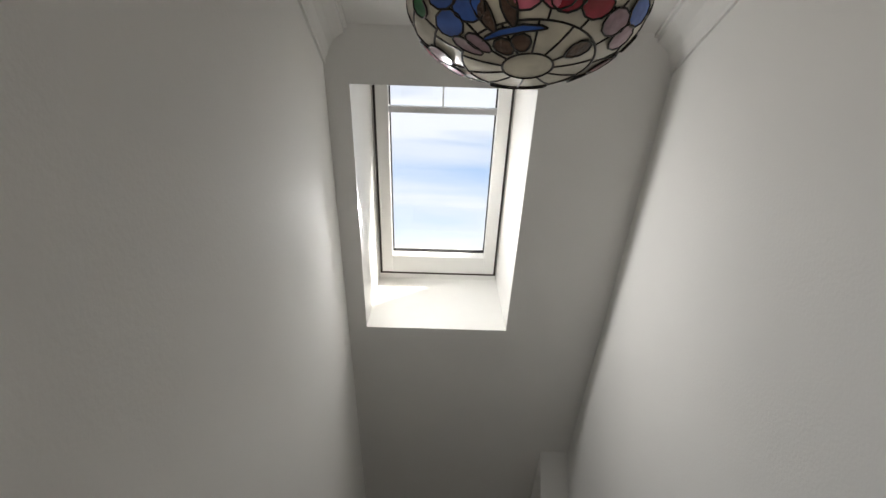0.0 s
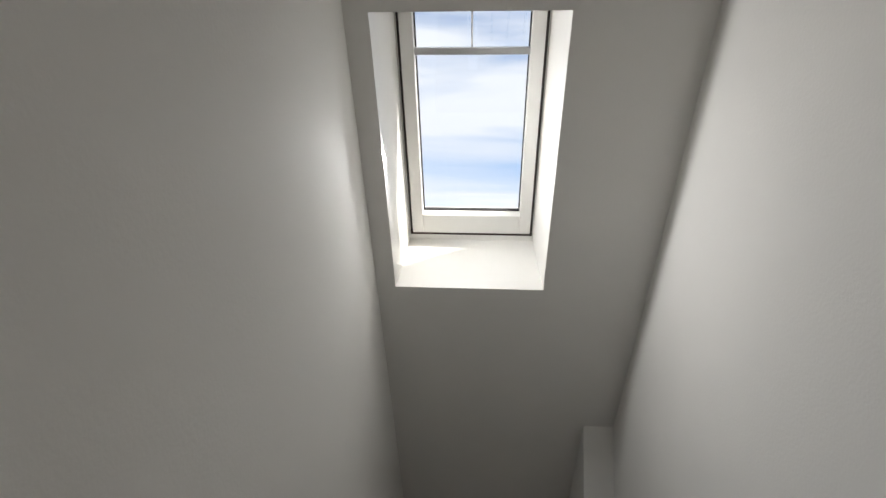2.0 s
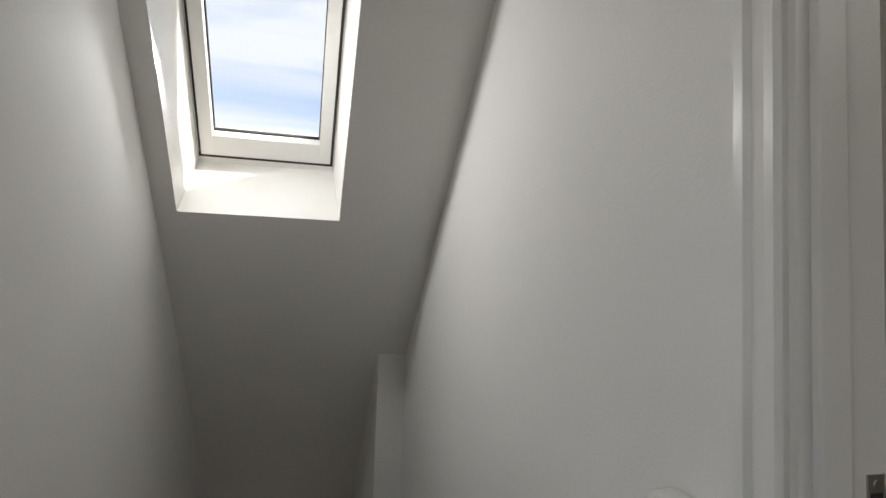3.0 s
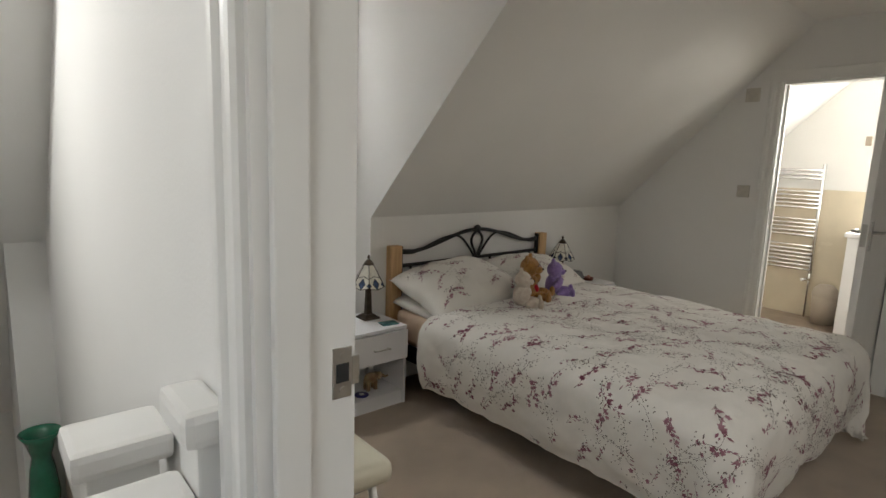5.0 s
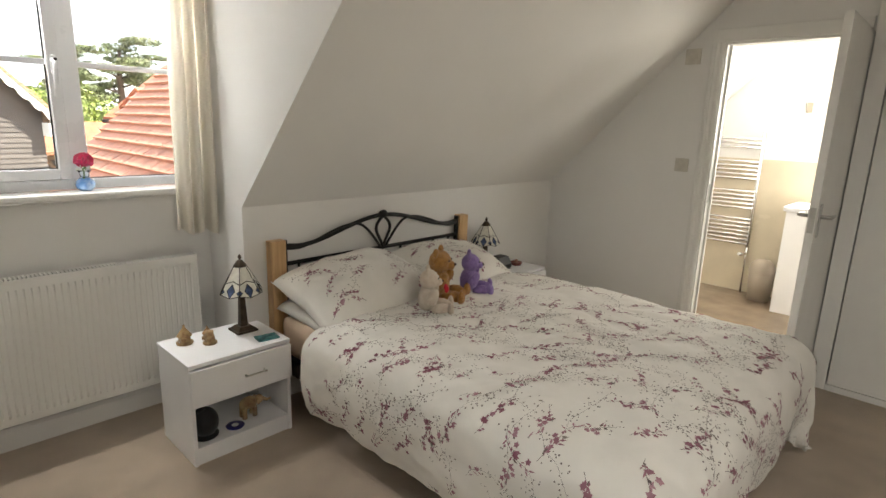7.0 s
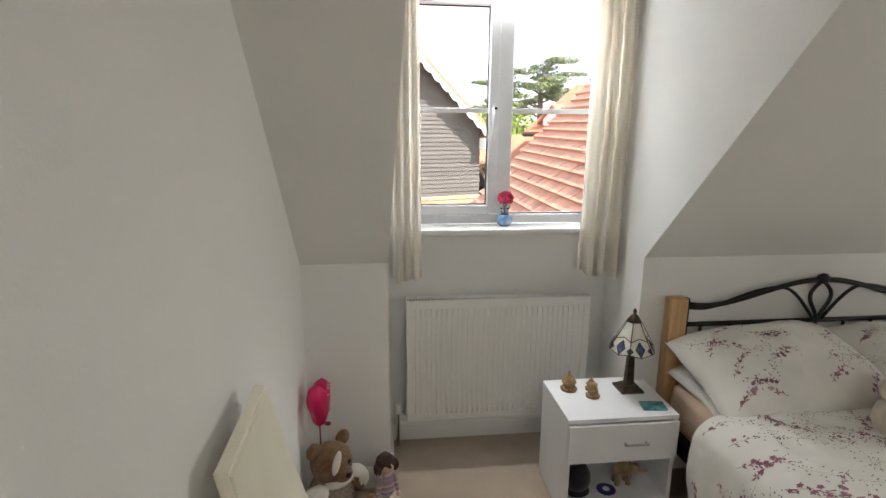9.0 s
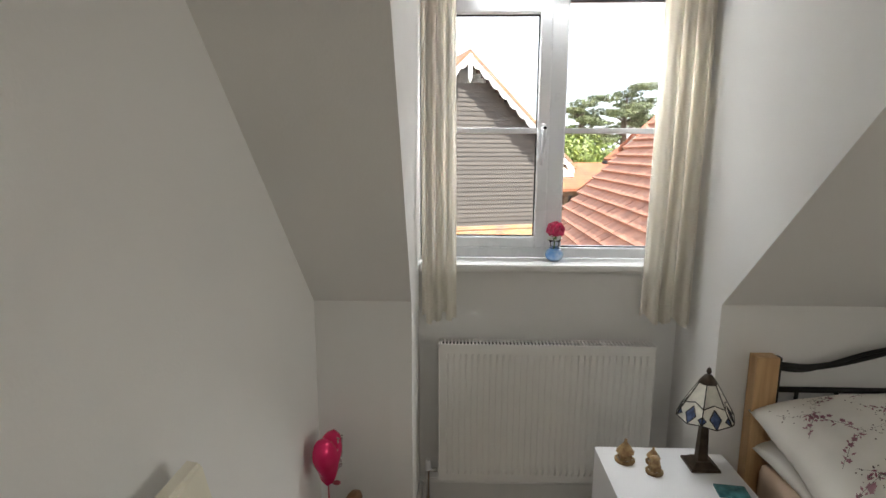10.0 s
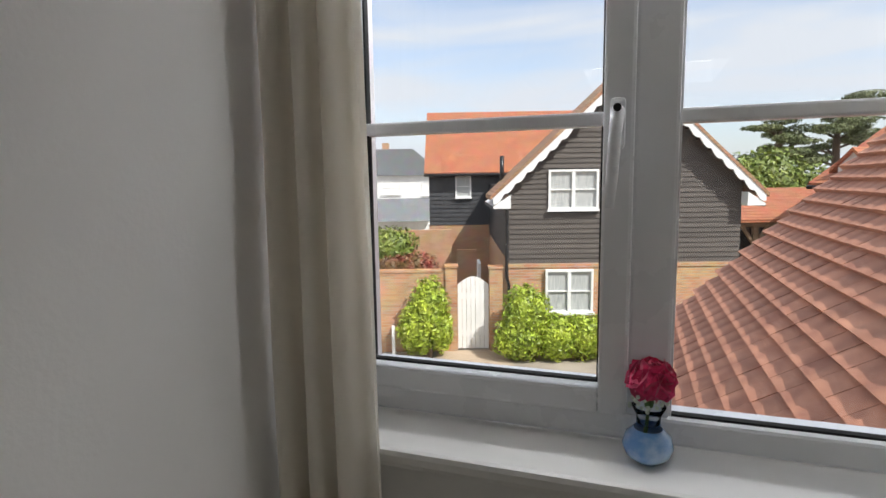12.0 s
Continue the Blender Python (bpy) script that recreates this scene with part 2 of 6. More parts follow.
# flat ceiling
# the hole behind the doorway is added for the fill lamp
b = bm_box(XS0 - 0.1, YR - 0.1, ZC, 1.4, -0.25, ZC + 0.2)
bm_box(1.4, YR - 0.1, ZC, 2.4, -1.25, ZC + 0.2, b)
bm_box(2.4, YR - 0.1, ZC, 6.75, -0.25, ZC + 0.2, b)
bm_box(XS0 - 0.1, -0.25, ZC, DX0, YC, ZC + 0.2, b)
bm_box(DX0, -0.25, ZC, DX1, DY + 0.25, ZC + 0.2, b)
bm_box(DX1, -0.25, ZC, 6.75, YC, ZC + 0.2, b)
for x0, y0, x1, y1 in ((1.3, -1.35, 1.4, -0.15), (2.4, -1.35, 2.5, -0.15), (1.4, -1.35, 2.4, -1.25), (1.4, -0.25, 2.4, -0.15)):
    bm_box(x0, y0, ZC + 0.2, x1, y1, ZC + 1.2, b)   # shaft added above the unseen opening to keep direct sun out
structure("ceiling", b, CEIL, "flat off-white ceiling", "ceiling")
# sloping ceilings
structure("ceiling_slope_1", bm_prism(roof_poly(YC, YK + 0.1), "x", XW - 0.078, DX0 - 0.08), CEIL, "off-white sloping attic ceiling", "ceiling")
structure("ceiling_slope_2", bm_prism(roof_poly(YC, YK + 0.1), "x", DX1 + 0.08, 6.75), CEIL, "off-white sloping attic ceiling over the bed", "ceiling")
# stairwell slope around the roof window
SKX0, SKX1, SKY0, SKY1 = -0.097, 0.448, 1.452, 2.132
b = bm_prism(roof_poly(YC, SKY0), "x", XS0 - 0.1, XS1)
bm_prism(roof_poly(SKY1, YE + 0.15), "x", XS0 - 0.1, XS1, b)
bm_prism(roof_poly(SKY0, SKY1), "x", XS0 - 0.1, SKX0, b)
bm_prism(roof_poly(SKY0, SKY1), "x", SKX1, XS1, b)
structure("ceiling_slope_3", b, CEIL, "off-white sloping stairwell ceiling with a roof window", "ceiling")
# partition between stairwell and bedroom
b = bm_box(XS1, YR, 0, XW, DOOR0, ZC)
bm_box(XS1, DOOR0, DOORH, XW, DOOR1, ZC, b)
bm_prism([(DOOR1, 0.0), (YK, 0.0), (YK, ZK), (YC, ZC), (DOOR1, ZC)], "x", XS1, XW, b)
bm_prism([(0.98, ZG), (YE, ZG), (YE, ZE), (YK, ZK), (YK, 0.0), (0.98, 0.0)], "x", XS1, XW, b)
structure("wall_partition", b, PAINT, "off-white painted partition wall with a doorway", "wall")
b = bm_prism([(0.15, ZG), (YE + 0.1, ZG), (YE + 0.1, ZE), (YC, ZC), (0.15, ZC)], "x", XS0 - 0.1, XS0)
# leaves an unseen opening beside the landing, added for the fill lamp
bm_box(XS0 - 0.1, YR, ZG, XS0, -0.65, ZC, b)
bm_box(XS0 - 0.1, -0.65, ZG, XS0, 0.15, 1.0, b)
bm_box(XS0 - 0.1, -0.65, 2.05, XS0, 0.15, ZC, b)
structure("wall_stair_left", b, PAINT, "off-white stairwell wall", "wall")
# gap in this wall is added for the unseen hall lamp
b = bm_box(XS0, YE, -0.9, XS1, YE + 0.1, ZE)
bm_box(XS0, YE, ZG, -0.05, YE + 0.1, -0.9, b)
bm_box(0.70, YE, ZG, XS1, YE + 0.1, -0.9, b)
bm_box(-0.05, YE, ZG, 0.70, YE + 0.1, -2.6, b)
structure("wall_stair_foot", b, PAINT, "off-white wall at the stair foot", "wall")
structure("wall_stair_under", bm_box(XS0, 0.9, ZG, XS1, 0.98, -0.25), PAINT, "off-white wall under the landing", "wall")
structure("wall_boxing", bm_prism([(2.69, ZG), (YE, ZG), (YE, ZE), (2.69, YK + ZK - 2.69)], "x", 0.691, XS1), PAINT, "off-white boxed-in pipe column in the stairwell", "wall")
# knee walls and dormer
structure("wall_knee_1", bm_box(XW, YK, 0, DX0 - 0.08, YK + 0.1, ZK), PAINT, "low off-white knee wall", "wall")
structure("wall_knee_2", bm_box(DX1 + 0.08, YK, 0, 6.75, YK + 0.1, ZK), PAINT, "low off-white knee wall behind the bed", "wall")
cheek = [(YK, 0), (DY + 0.25, 0), (DY + 0.25, ZC), (YC, ZC), (YK, ZK)]
b = bm_prism(cheek, "x", DX0 - 0.08, DX0)
for v in b.verts:
    if v.co.x > DX0 - 0.01 and v.co.y < YK:
        v.co.x += 0.043 * (YK - v.co.y)   # this side splays a little
structure("wall_cheek_1", b, CEIL, "off-white dormer side wall", "wall")
structure("wall_cheek_2", bm_prism(cheek, "x", DX1, DX1 + 0.08), CEIL, "off-white dormer side wall", "wall")
b = bm_box(DX0, DY, 0, DX1, DY + 0.25, 1.06)
bm_box(DX0, DY + 0.0, 2.165, DX1, DY + 0.25, ZC, b)
structure("wall_dormer", b, PAINT, "off-white wall under the dormer window", "wall")
# east wall with the bathroom doorway
b = bm_box(XE, YR, 0, XE + 0.1, BD0, ZC)
bm_box(XE, BD0, BDH, XE + 0.1, BD1, ZC, b)
bm_prism([(BD1, 0), (YK, 0), (YK, ZK), (BD1, YK + ZK - BD1)], "x", XE, XE + 0.1, b)
structure("wall_east", b, PAINT, "off-white wall with the bathroom doorway", "wall")
structure("wall_rear", bm_box(XS0 - 0.1, YR - 0.1, 0, XE + 0.1, YR, ZC), PAINT, "off-white rear wall", "wall")
# bathroom walls
b = bm_prism([(1.10, 0), (YK, 0), (YK, ZK), (YC, ZC), (1.10, ZC)], "x", 6.58, 6.68)
bm_box(6.58, 0.1, 0, 6.68, 0.40, ZC, b)
bm_box(6.58, 0.40, 0, 6.68, 1.10, 1.20, b)
bm_box(6.58, 0.40, 2.05, 6.68, 1.10, ZC, b)
structure("wall_bath_back", b, PAINT, "off-white bathroom wall with a window opening", "wall")
# opening here is made up to hold the bathroom fill lamp
b = bm_box(XE + 0.1, 0.1, 0, 5.4, 0.2, ZC)
bm_box(6.2, 0.1, 0, 6.58, 0.2, ZC, b)
bm_box(5.4, 0.1, 0, 6.2, 0.2, 1.15, b)
bm_box(5.4, 0.1, 2.05, 6.2, 0.2, ZC, b)
structure("wall_bath_side", b, PAINT, "off-white bathroom side wall with an added unseen opening", "wall")

# ---- doors, frames and trim ----
def skirting(name, pts_from, pts_to, into):
    """A skirting board 0.1 high between two floor points, proud of the wall on the side of into."""
    (x0, y0), (x1, y1) = pts_from, pts_to
    t = 0.016
    if into[0]:
        b = bm_prism([(0, 0), (t, 0), (t, 0.085), (t * 0.4, 0.10), (0, 0.10)], "y", y0, y1)
        for v in b.verts:
            v.co.x = x0 + into[0] * v.co.x
    else:
        b = bm_prism([(0, 0), (t, 0), (t, 0.085), (t * 0.4, 0.10), (0, 0.10)], "x", x0, x1)
        for v in b.verts:
            v.co.y = y0 + into[1] * v.co.y
    bmesh.ops.recalc_face_normals(b, faces=b.faces)
    return structure(name, b, GLOSS, "white painted skirting board", "skirting")


skirting("baseboard_1", (XW, DOOR1 + 0.07), (XW, YK - 0.018), (1, 0))
skirting("baseboard_2", (XW, YK), (DX0 + 0.016, YK), (0, -1))
skirting("baseboard_3", (DX0, DY), (DX1, DY), (0, -1))
skirting("baseboard_4", (DX1 - 0.016, YK), (XE, YK), (0, -1))
skirting("baseboard_5", (XE, BD1 + 0.07), (XE, YK - 0.018), (-1, 0))
skirting("baseboard_6", (DX0, YK), (DX0, DY - 0.018), (1, 0))
skirting("baseboard_7", (DX1, YK), (DX1, DY - 0.018), (-1, 0))


def architrave(bm, x, side, ya, yb, z0, z1):
    """An upright moulded strip on a wall that runs along y; ya is its inner edge."""
    s = 1 if yb > ya else -1
    w = abs(yb - ya)
    prof = [(0, 0), (0, 0.012), (0.12 * w, 0.016), (0.3 * w, 0.016), (0.38 * w, 0.011), (0.62 * w, 0.013), (0.72 * w, 0.019), (0.93 * w, 0.019), (w, 0.013), (w, 0)]
    bm_prism([(x + side * d, ya + s * a) for a, d in prof], "z", z0, z1, bm)
    return bm


# bedroom doorway
df = thing("door_frame_1", "white gloss moulded door frame with a steel strike plate", "door frame", (XS1, DOOR1, 0), kind="structure")
for y0, s in ((DOOR1, 1), (DOOR0, -1)):
    part("lining", bm_box(XS1 - 0.004, y0 - s * 0.026, 0, XW + 0.034, y0, DOORH), GLOSS, df)
    part("door_stop", bm_box(XS1 + 0.012, y0 - s * 0.038, 0, XS1 + 0.052, y0 - s * 0.026, DOORH - 0.026, bevel=0.003), GLOSS, df)
    b = bmesh.new()
    architrave(b, XS1, -1, y0 - s * 0.016, y0 + s * 0.048, 0, DOORH + 0.05)
    part("architrave", b, GLOSS, df)
    b = bmesh.new()
    architrave(b, XW + 0.015, 1, y0 - s * 0.016, y0 + s * 0.048, 0, DOORH + 0.05)
    part("architrave", b, GLOSS, df)
part("lining", bm_box(XS1 - 0.004, DOOR0 + 0.026, DOORH - 0.026, XW + 0.004, DOOR1 - 0.026, DOORH), GLOSS, df)
part("architrave", bm_box(XS1 - 0.018, DOOR0 - 0.048, DOORH - 0.01, XS1, DOOR1 + 0.048, DOORH + 0.05, bevel=0.004), GLOSS, df)
part("architrave", bm_box(XW, DOOR0 - 0.048, DOORH - 0.01, XW + 0.018, DOOR1 + 0.048, DOORH + 0.05, bevel=0.004), GLOSS, df)
SPX, SPY, SPZ = 0.919, DOOR1 - 0.026, 1.106
sp = part("strike_plate", bm_box(SPX - 0.014, SPY - 0.0015, SPZ - 0.030, SPX + 0.010, SPY + 0.001, SPZ + 0.030, bevel=0.0006), STEEL, df, "brushed steel strike plate")
part("lip", bm_box(SPX + 0.010, SPY - 0.002, SPZ - 0.017, SPX + 0.020, SPY + 0.001, SPZ + 0.017, bevel=0.001), STEEL, sp)
# the hole's shade is painted as a dark solid on the plate
part("latch_hole_shade", bm_box(SPX - 0.010, SPY - 0.0022, SPZ - 0.011, SPX + 0.006, SPY, SPZ + 0.011), DARK, sp, "dark block for the shade in the latch hole")
for dz in (-0.020, 0.020):
    b = bm_tube([(SPX - 0.002, SPY - 0.003, SPZ + dz), (SPX - 0.002, SPY, SPZ + dz)], 0.0042, 12)
    part("screw", b, STEEL, sp)

# bathroom doorway and its open door
df = thing("door_frame_2", "white gloss door frame round the bathroom doorway", "door frame", (XE, BD1, 0), kind="structure")
for y0, s in ((BD1, 1), (BD0, -1)):
    part("lining", bm_box(XE - 0.004, y0 - s * 0.026, 0, XE + 0.104, y0, BDH), GLOSS, df)
    part("door_stop", bm_box(XE + 0.045, y0 - s * 0.040, 0, XE + 0.06, y0 - s * 0.026, BDH - 0.026), GLOSS, df)
    if s > 0:
        b = bmesh.new()
        architrave(b, XE, -1, y0 - s * 0.016, y0 + s * 0.062, 0, BDH + 0.065)
        part("architrave", b, GLOSS, df)
part("lining", bm_box(XE - 0.004, BD0 + 0.026, BDH - 0.026, XE + 0.104, BD1 - 0.026, BDH), GLOSS, df)
part("architrave", bm_box(XE - 0.018, BD0 - 0.02, BDH - 0.012, XE, BD1 + 0.062, BDH + 0.065, bevel=0.004), GLOSS, df)
part("strike_plate", bm_box(XE + 0.008, BD1 - 0.0285, 0.97, XE + 0.034, BD1 - 0.0255, 1.09), STEEL, df, "steel strike plate")
dl = thing("door_2", "white painted bathroom door standing open into the bedroom", "door", (XE - 0.02, BD0, 0.008), kind="structure")
LX0, LX1, LY = 4.175, XE - 0.012, 0.770
part("leaf", bm_box(LX0, LY - 0.018, 0.008, LX1, LY + 0.018, 1.945, bevel=0.002), GLOSS, dl)
for s in (-1, 1):
    pl = part("handle_plate", bm_box(LX0 + 0.035, LY + s * 0.018, 0.945, LX0 + 0.075, LY + s * 0.024, 1.105, bevel=0.003), STEEL, dl, "brushed steel backplate")
    b = bm_tube([(LX0 + 0.055, LY + s * 0.02, 1.045), (LX0 + 0.055, LY + s * 0.055, 1.045), (LX0 + 0.06, LY + s * 0.064, 1.045), (LX0 + 0.09, LY + s * 0.066, 1.045), (LX0 + 0.165, LY + s * 0.064, 1.043)], [0.010, 0.009, 0.009, 0.0085, 0.0075], 12)
    part("lever", b, STEEL, pl, "polished steel lever")
part("edge_latch", bm_box(LX0 - 0.002, LY - 0.012, 0.97, LX0 + 0.002, LY + 0.012, 1.09), STEEL, dl, "steel latch plate")
for z in (0.22, 1.75):
    part("hinge", bm_tube([(LX1 + 0.002, LY + 0.022, z), (LX1 + 0.002, LY + 0.022, z + 0.075)], 0.006, 8), STEEL, dl, "steel hinge")
ds = thing("door_stop_block", "small chrome door stop on the carpet", "door stop", (4.72, 0.80, 0))
part("stop", bm_tube([(4.66, 0.80, 0.02), (4.76, 0.80, 0.02)], 0.008, 10), CHROME, ds)
part("foot", bm_box(4.70, 0.78, 0, 4.73, 0.82, 0.022, bevel=0.003), CHROME, ds)

# built-in wardrobe
WX = 4.775
wd = thing("built_in_wardrobe", "white built-in wardrobe with flush doors", "wardrobe", (XE, -0.5, 0))
part("side_frame", bm_box(WX, 0.662, 0, XE, 0.745, ZC - 0.02, bevel=0.003), GLOSS, wd)
part("plinth", bm_box(WX, -1.5, 0, XE, 0.66, 0.035, bevel=0.002), GLOSS, wd)
part("head_frame", bm_box(WX, -1.5, 2.09, XE, 0.66, ZC - 0.02, bevel=0.003), GLOSS, wd)
# near-black sheet paints the shade between the doors
part("door_gap_shade", bm_box(XE - 0.03, -1.5, 0.035, XE - 0.004, 0.66, 2.09), DARK, wd, "dark sheet for the shade behind the doors")
for i in range(4):
    y1 = 0.655 - 0.54 * i
    part("wardrobe_door", bm_box(WX + 0.002, y1 - 0.534, 0.04, WX + 0.024, y1, 2.084, bevel=0.002), GLOSS, wd)


SATIN = mat("satin_steel_plate", (0.58, 0.55, 0.49), 0.42, 0.5, vary=0.05, scale=30)


def face_plate(name, label, x, y, z, w, h):
    t = thing(name, label, "wall plate", (x, y, z))
    part("plate", bm_box(x - 0.010, y - w / 2, z - h / 2, x, y + w / 2, z + h / 2, bevel=0.003), SATIN, t)
    return t


t = face_plate("light_switch", "satin steel square light switch on the wall", XE, 1.661, 1.20, 0.086, 0.086)
part("rocker", bm_box(XE - 0.014, 1.652, 1.188, XE - 0.009, 1.670, 1.212, bevel=0.001), SATIN, t)
t = face_plate("room_thermostat", "satin grey square thermostat high on the wall", XE, 1.673, 1.88, 0.095, 0.095)
part("grille", bm_box(XE - 0.014, 1.645, 1.86, XE - 0.009, 1.70, 1.90, bevel=0.001), SATIN, t)

# ---- bathroom ----
b = bm_box(6.572, 0.2, 0, 6.58, YK, 1.20)
tl = structure("wall_tile_panel", b, BATHTILE, "cream half-height bathroom wall panel", "wall tiling")
tr = thing("towel_radiator", "tall chrome ladder towel radiator on the bathroom wall", "towel radiator", (6.54, 1.85, 0.40))
for y in (1.61, 2.09):
    part("upright", bm_tube([(6.535, y, 0.42), (6.535, y, 1.43)], 0.016, 12), CHROME, tr)
    part("bracket", bm_tube([(6.535, y, 0.60), (6.575, y, 0.60)], 0.009, 8), CHROME, tr)
zs = [0.45 + 0.037 * i for i in range(7)] + [0.77 + 0.037 * i for i in range(5)] + [1.03 + 0.037 * i for i in range(5)] + [1.30 + 0.037 * i for i in range(3)]
for z in zs:
    part("bar", bm_tube([(6.525, 1.61, z), (6.515, 1.85, z), (6.525, 2.09, z)], 0.010, 8), CHROME, tr)
v = part("valve", bm_tube([(6.535, 1.61, 0.42), (6.535, 1.61, 0.33), (6.535, 1.61, 0.0)], [0.014, 0.009, 0.008], 10), CHROME, tr, "chrome valve and pipe")
part("valve_head", bm_tube([(6.535, 1.61, 0.36), (6.46, 1.65, 0.36)], 0.015, 10), CHROME, v)
bn = thing("bathroom_bin", "beige swing-top plastic bathroom bin", "bin", (6.40, 1.43, 0))
BIN = mat("beige_plastic", (0.42, 0.36, 0.29), 0.45, vary=0.04)
part("body", bm_lathe([(0, 0), (0.085, 0), (0.10, 0.25), (0.098, 0.252), (0, 0.252)], (6.40, 1.43, 0.0), 24), BIN, bn)
part("lid", bm_lathe([(0.104, 0.252), (0.104, 0.27), (0.09, 0.32), (0.055, 0.355), (0, 0.365)], (6.40, 1.43, 0.0), 24), BIN, bn, "domed swing lid")
vu = thing("vanity_unit", "white bathroom vanity unit with a basin top", "vanity unit", (6.2, 1.0, 0))
part("cabinet", bm_box(6.12, 0.5, 0.0, 6.572, 1.27, 0.83, bevel=0.004), WHITE, vu)
part("basin_top", bm_box(6.09, 0.48, 0.83, 6.572, 1.29, 0.87, bevel=0.012), WHITE, vu)
t = thing("pull_switch_plate", "small beige plate on the bathroom wall", "wall plate", (6.58, 1.32, 1.62))
part("plate", bm_box(6.568, 1.30, 1.60, 6.58, 1.345, 1.68, bevel=0.004), BIN, t)

# ---- stairwell: roof window, coving, handrails, lamp ----
RN = Vector((0, 0.7071, 0.7071))   # out of the roof
RD = Vector((0, 0.7071, -0.7071))  # down the roof
SKM = Vector(((SKX0 + SKX1) / 2, (SKY0 + SKY1) / 2, YK + ZK - (SKY0 + SKY1) / 2))
SKL = (SKY1 - SKY0) * 1.41421


def on_roof(x, d, n):
    """x across, d down the slope from the opening's middle, n out of it."""
    return SKM + Vector((x, 0, 0)) + RD * d + RN * n


def roof_box(x0, x1, d0, d1, n0, n1, bm=None, bevel=0.0):
    own = bm_box(x0, d0, n0, x1, d1, n1, bevel=bevel)
    for v in own.verts:
        v.co = on_roof(*v.co)
    bmesh.ops.recalc_face_normals(own, faces=own.faces)
    return join(bm, own)


HW, HL = (SKX1 - SKX0) / 2, SKL / 2
FW, FL, FN = 0.252, 0.475, 0.315
rw = thing("window_1", "white centre-pivot roof window with a rolled blind", "roof window", SKM, kind="structure")
b = bmesh.new()
lo = [b.verts.new(on_roof(x, d, -0.001)) for x, d in ((-HW, -HL), (HW, -HL), (HW, HL), (-HW, HL))]
hi = [b.verts.new(on_roof(x, d, FN)) for x, d in ((-FW, -FL), (FW, -FL), (FW, FL), (-FW, FL))]
ot = [b.verts.new(on_roof(x, d, FN)) for x, d in ((-HW - .1, -HL - .1), (HW + .1, -HL - .1), (HW + .1, HL + .1), (-HW - .1, HL + .1))]
for i in range(4):
    j = (i + 1) % 4
    b.faces.new((lo[i], lo[j], hi[j], hi[i]))
    b.faces.new((hi[i], hi[j], ot[j], ot[i]))
part("reveal", b, GLOSS, rw, "bright white splayed window lining")
for x0, x1, d0, d1 in ((-FW - .05, -FW + 0.004, -FL - 0.03, FL + 0.03), (FW - 0.004, FW + .05, -FL - 0.03, FL + 0.03), (-FW + 0.004, FW - 0.004, -FL - 0.03, -FL + 0.010), (-FW + 0.004, FW - 0.004, FL + 0.004, FL + 0.03)):
    part("outer_frame", roof_box(x0, x1, d0, d1, FN - 0.008, FN + 0.07), GLOSS, rw)
SW, SL = FW - 0.014, FL - 0.008
part("frame_sill", roof_box(-FW + 0.004, FW - 0.004, FL - 0.024, FL + 0.004, FN - 0.012, FN + 0.05), GLOSS, rw)
part("seal_gap", roof_box(-FW + 0.004, FW - 0.004, FL - 0.041, FL - 0.024, FN - 0.012, FN + 0.05), mat("dark_seal", (0.030, 0.014, 0.010), 0.8), rw, "dark rubber seal")
for s in (-1, 1):
    part("side_seal", roof_box(s * (SW + 0.0005), s * (FW - 0.0035), -SL, SL, FN - 0.002, FN + 0.05), mat("dark_seal_side", (0.07, 0.06, 0.055), 0.7), rw, "dark rubber seal")
sash = part("sash", roof_box(-SW, -SW + 0.045, -SL, SL - 0.030, FN - 0.02, FN + 0.05, bevel=0.003), GLOSS, rw)
part("sash_stile", roof_box(SW - 0.045, SW, -SL, SL - 0.030, FN - 0.02, FN + 0.05, bevel=0.003), GLOSS, rw)
part("sash_rail", roof_box(-SW + 0.045, SW - 0.045, -SL, -SL + 0.03, FN - 0.02, FN + 0.05, bevel=0.003), GLOSS, rw)
part("sash_rail", roof_box(-SW + 0.045, SW - 0.045, SL - 0.115, SL - 0.030, FN - 0.02, FN + 0.05, bevel=0.003), GLOSS, rw)
for x0, x1, d0, d1 in ((-SW + 0.045, -SW + 0.049, -SL + .03, SL - .115), (SW - 0.049, SW - 0.045, -SL + .03, SL - .115), (-SW + 0.045, SW - 0.045, SL - 0.119, SL - 0.115)):
    part("gasket", roof_box(x0, x1, d0, d1, FN + 0.018, FN + 0.036), DARK, rw, "black glazing gasket")
g = part("pane", roof_box(-SW + 0.045, SW - 0.045, -SL + 0.03, SL - 0.115, FN + 0.028, FN + 0.034), GLASS, rw, "clear roof window glass")
g.visible_shadow = False
part("blind_bar", roof_box(-SW + 0.040, SW - 0.040, -SL + 0.168, -SL + 0.192, FN - 0.008, FN + 0.006, bevel=0.003), mat("grey_alu", (0.62, 0.62, 0.62), 0.35, 0.6), rw, "grey aluminium blind bar")
part("blind_cord", roof_box(-0.003, 0.003, -SL + 0.03, -SL + 0.168, FN, FN + 0.004), WHITE, rw)
part("top_bar", roof_box(-SW * 0.85, SW * 0.85, -FL + 0.010, -FL + 0.022, FN - 0.03, FN - 0.018, bevel=0.002), STEEL, rw, "ventilation flap handle bar")
part("catch", roof_box(-0.028, 0.028, -FL + 0.004, -FL + 0.03, FN - 0.036, FN - 0.02, bevel=0.003), STEEL, rw, "steel catch")

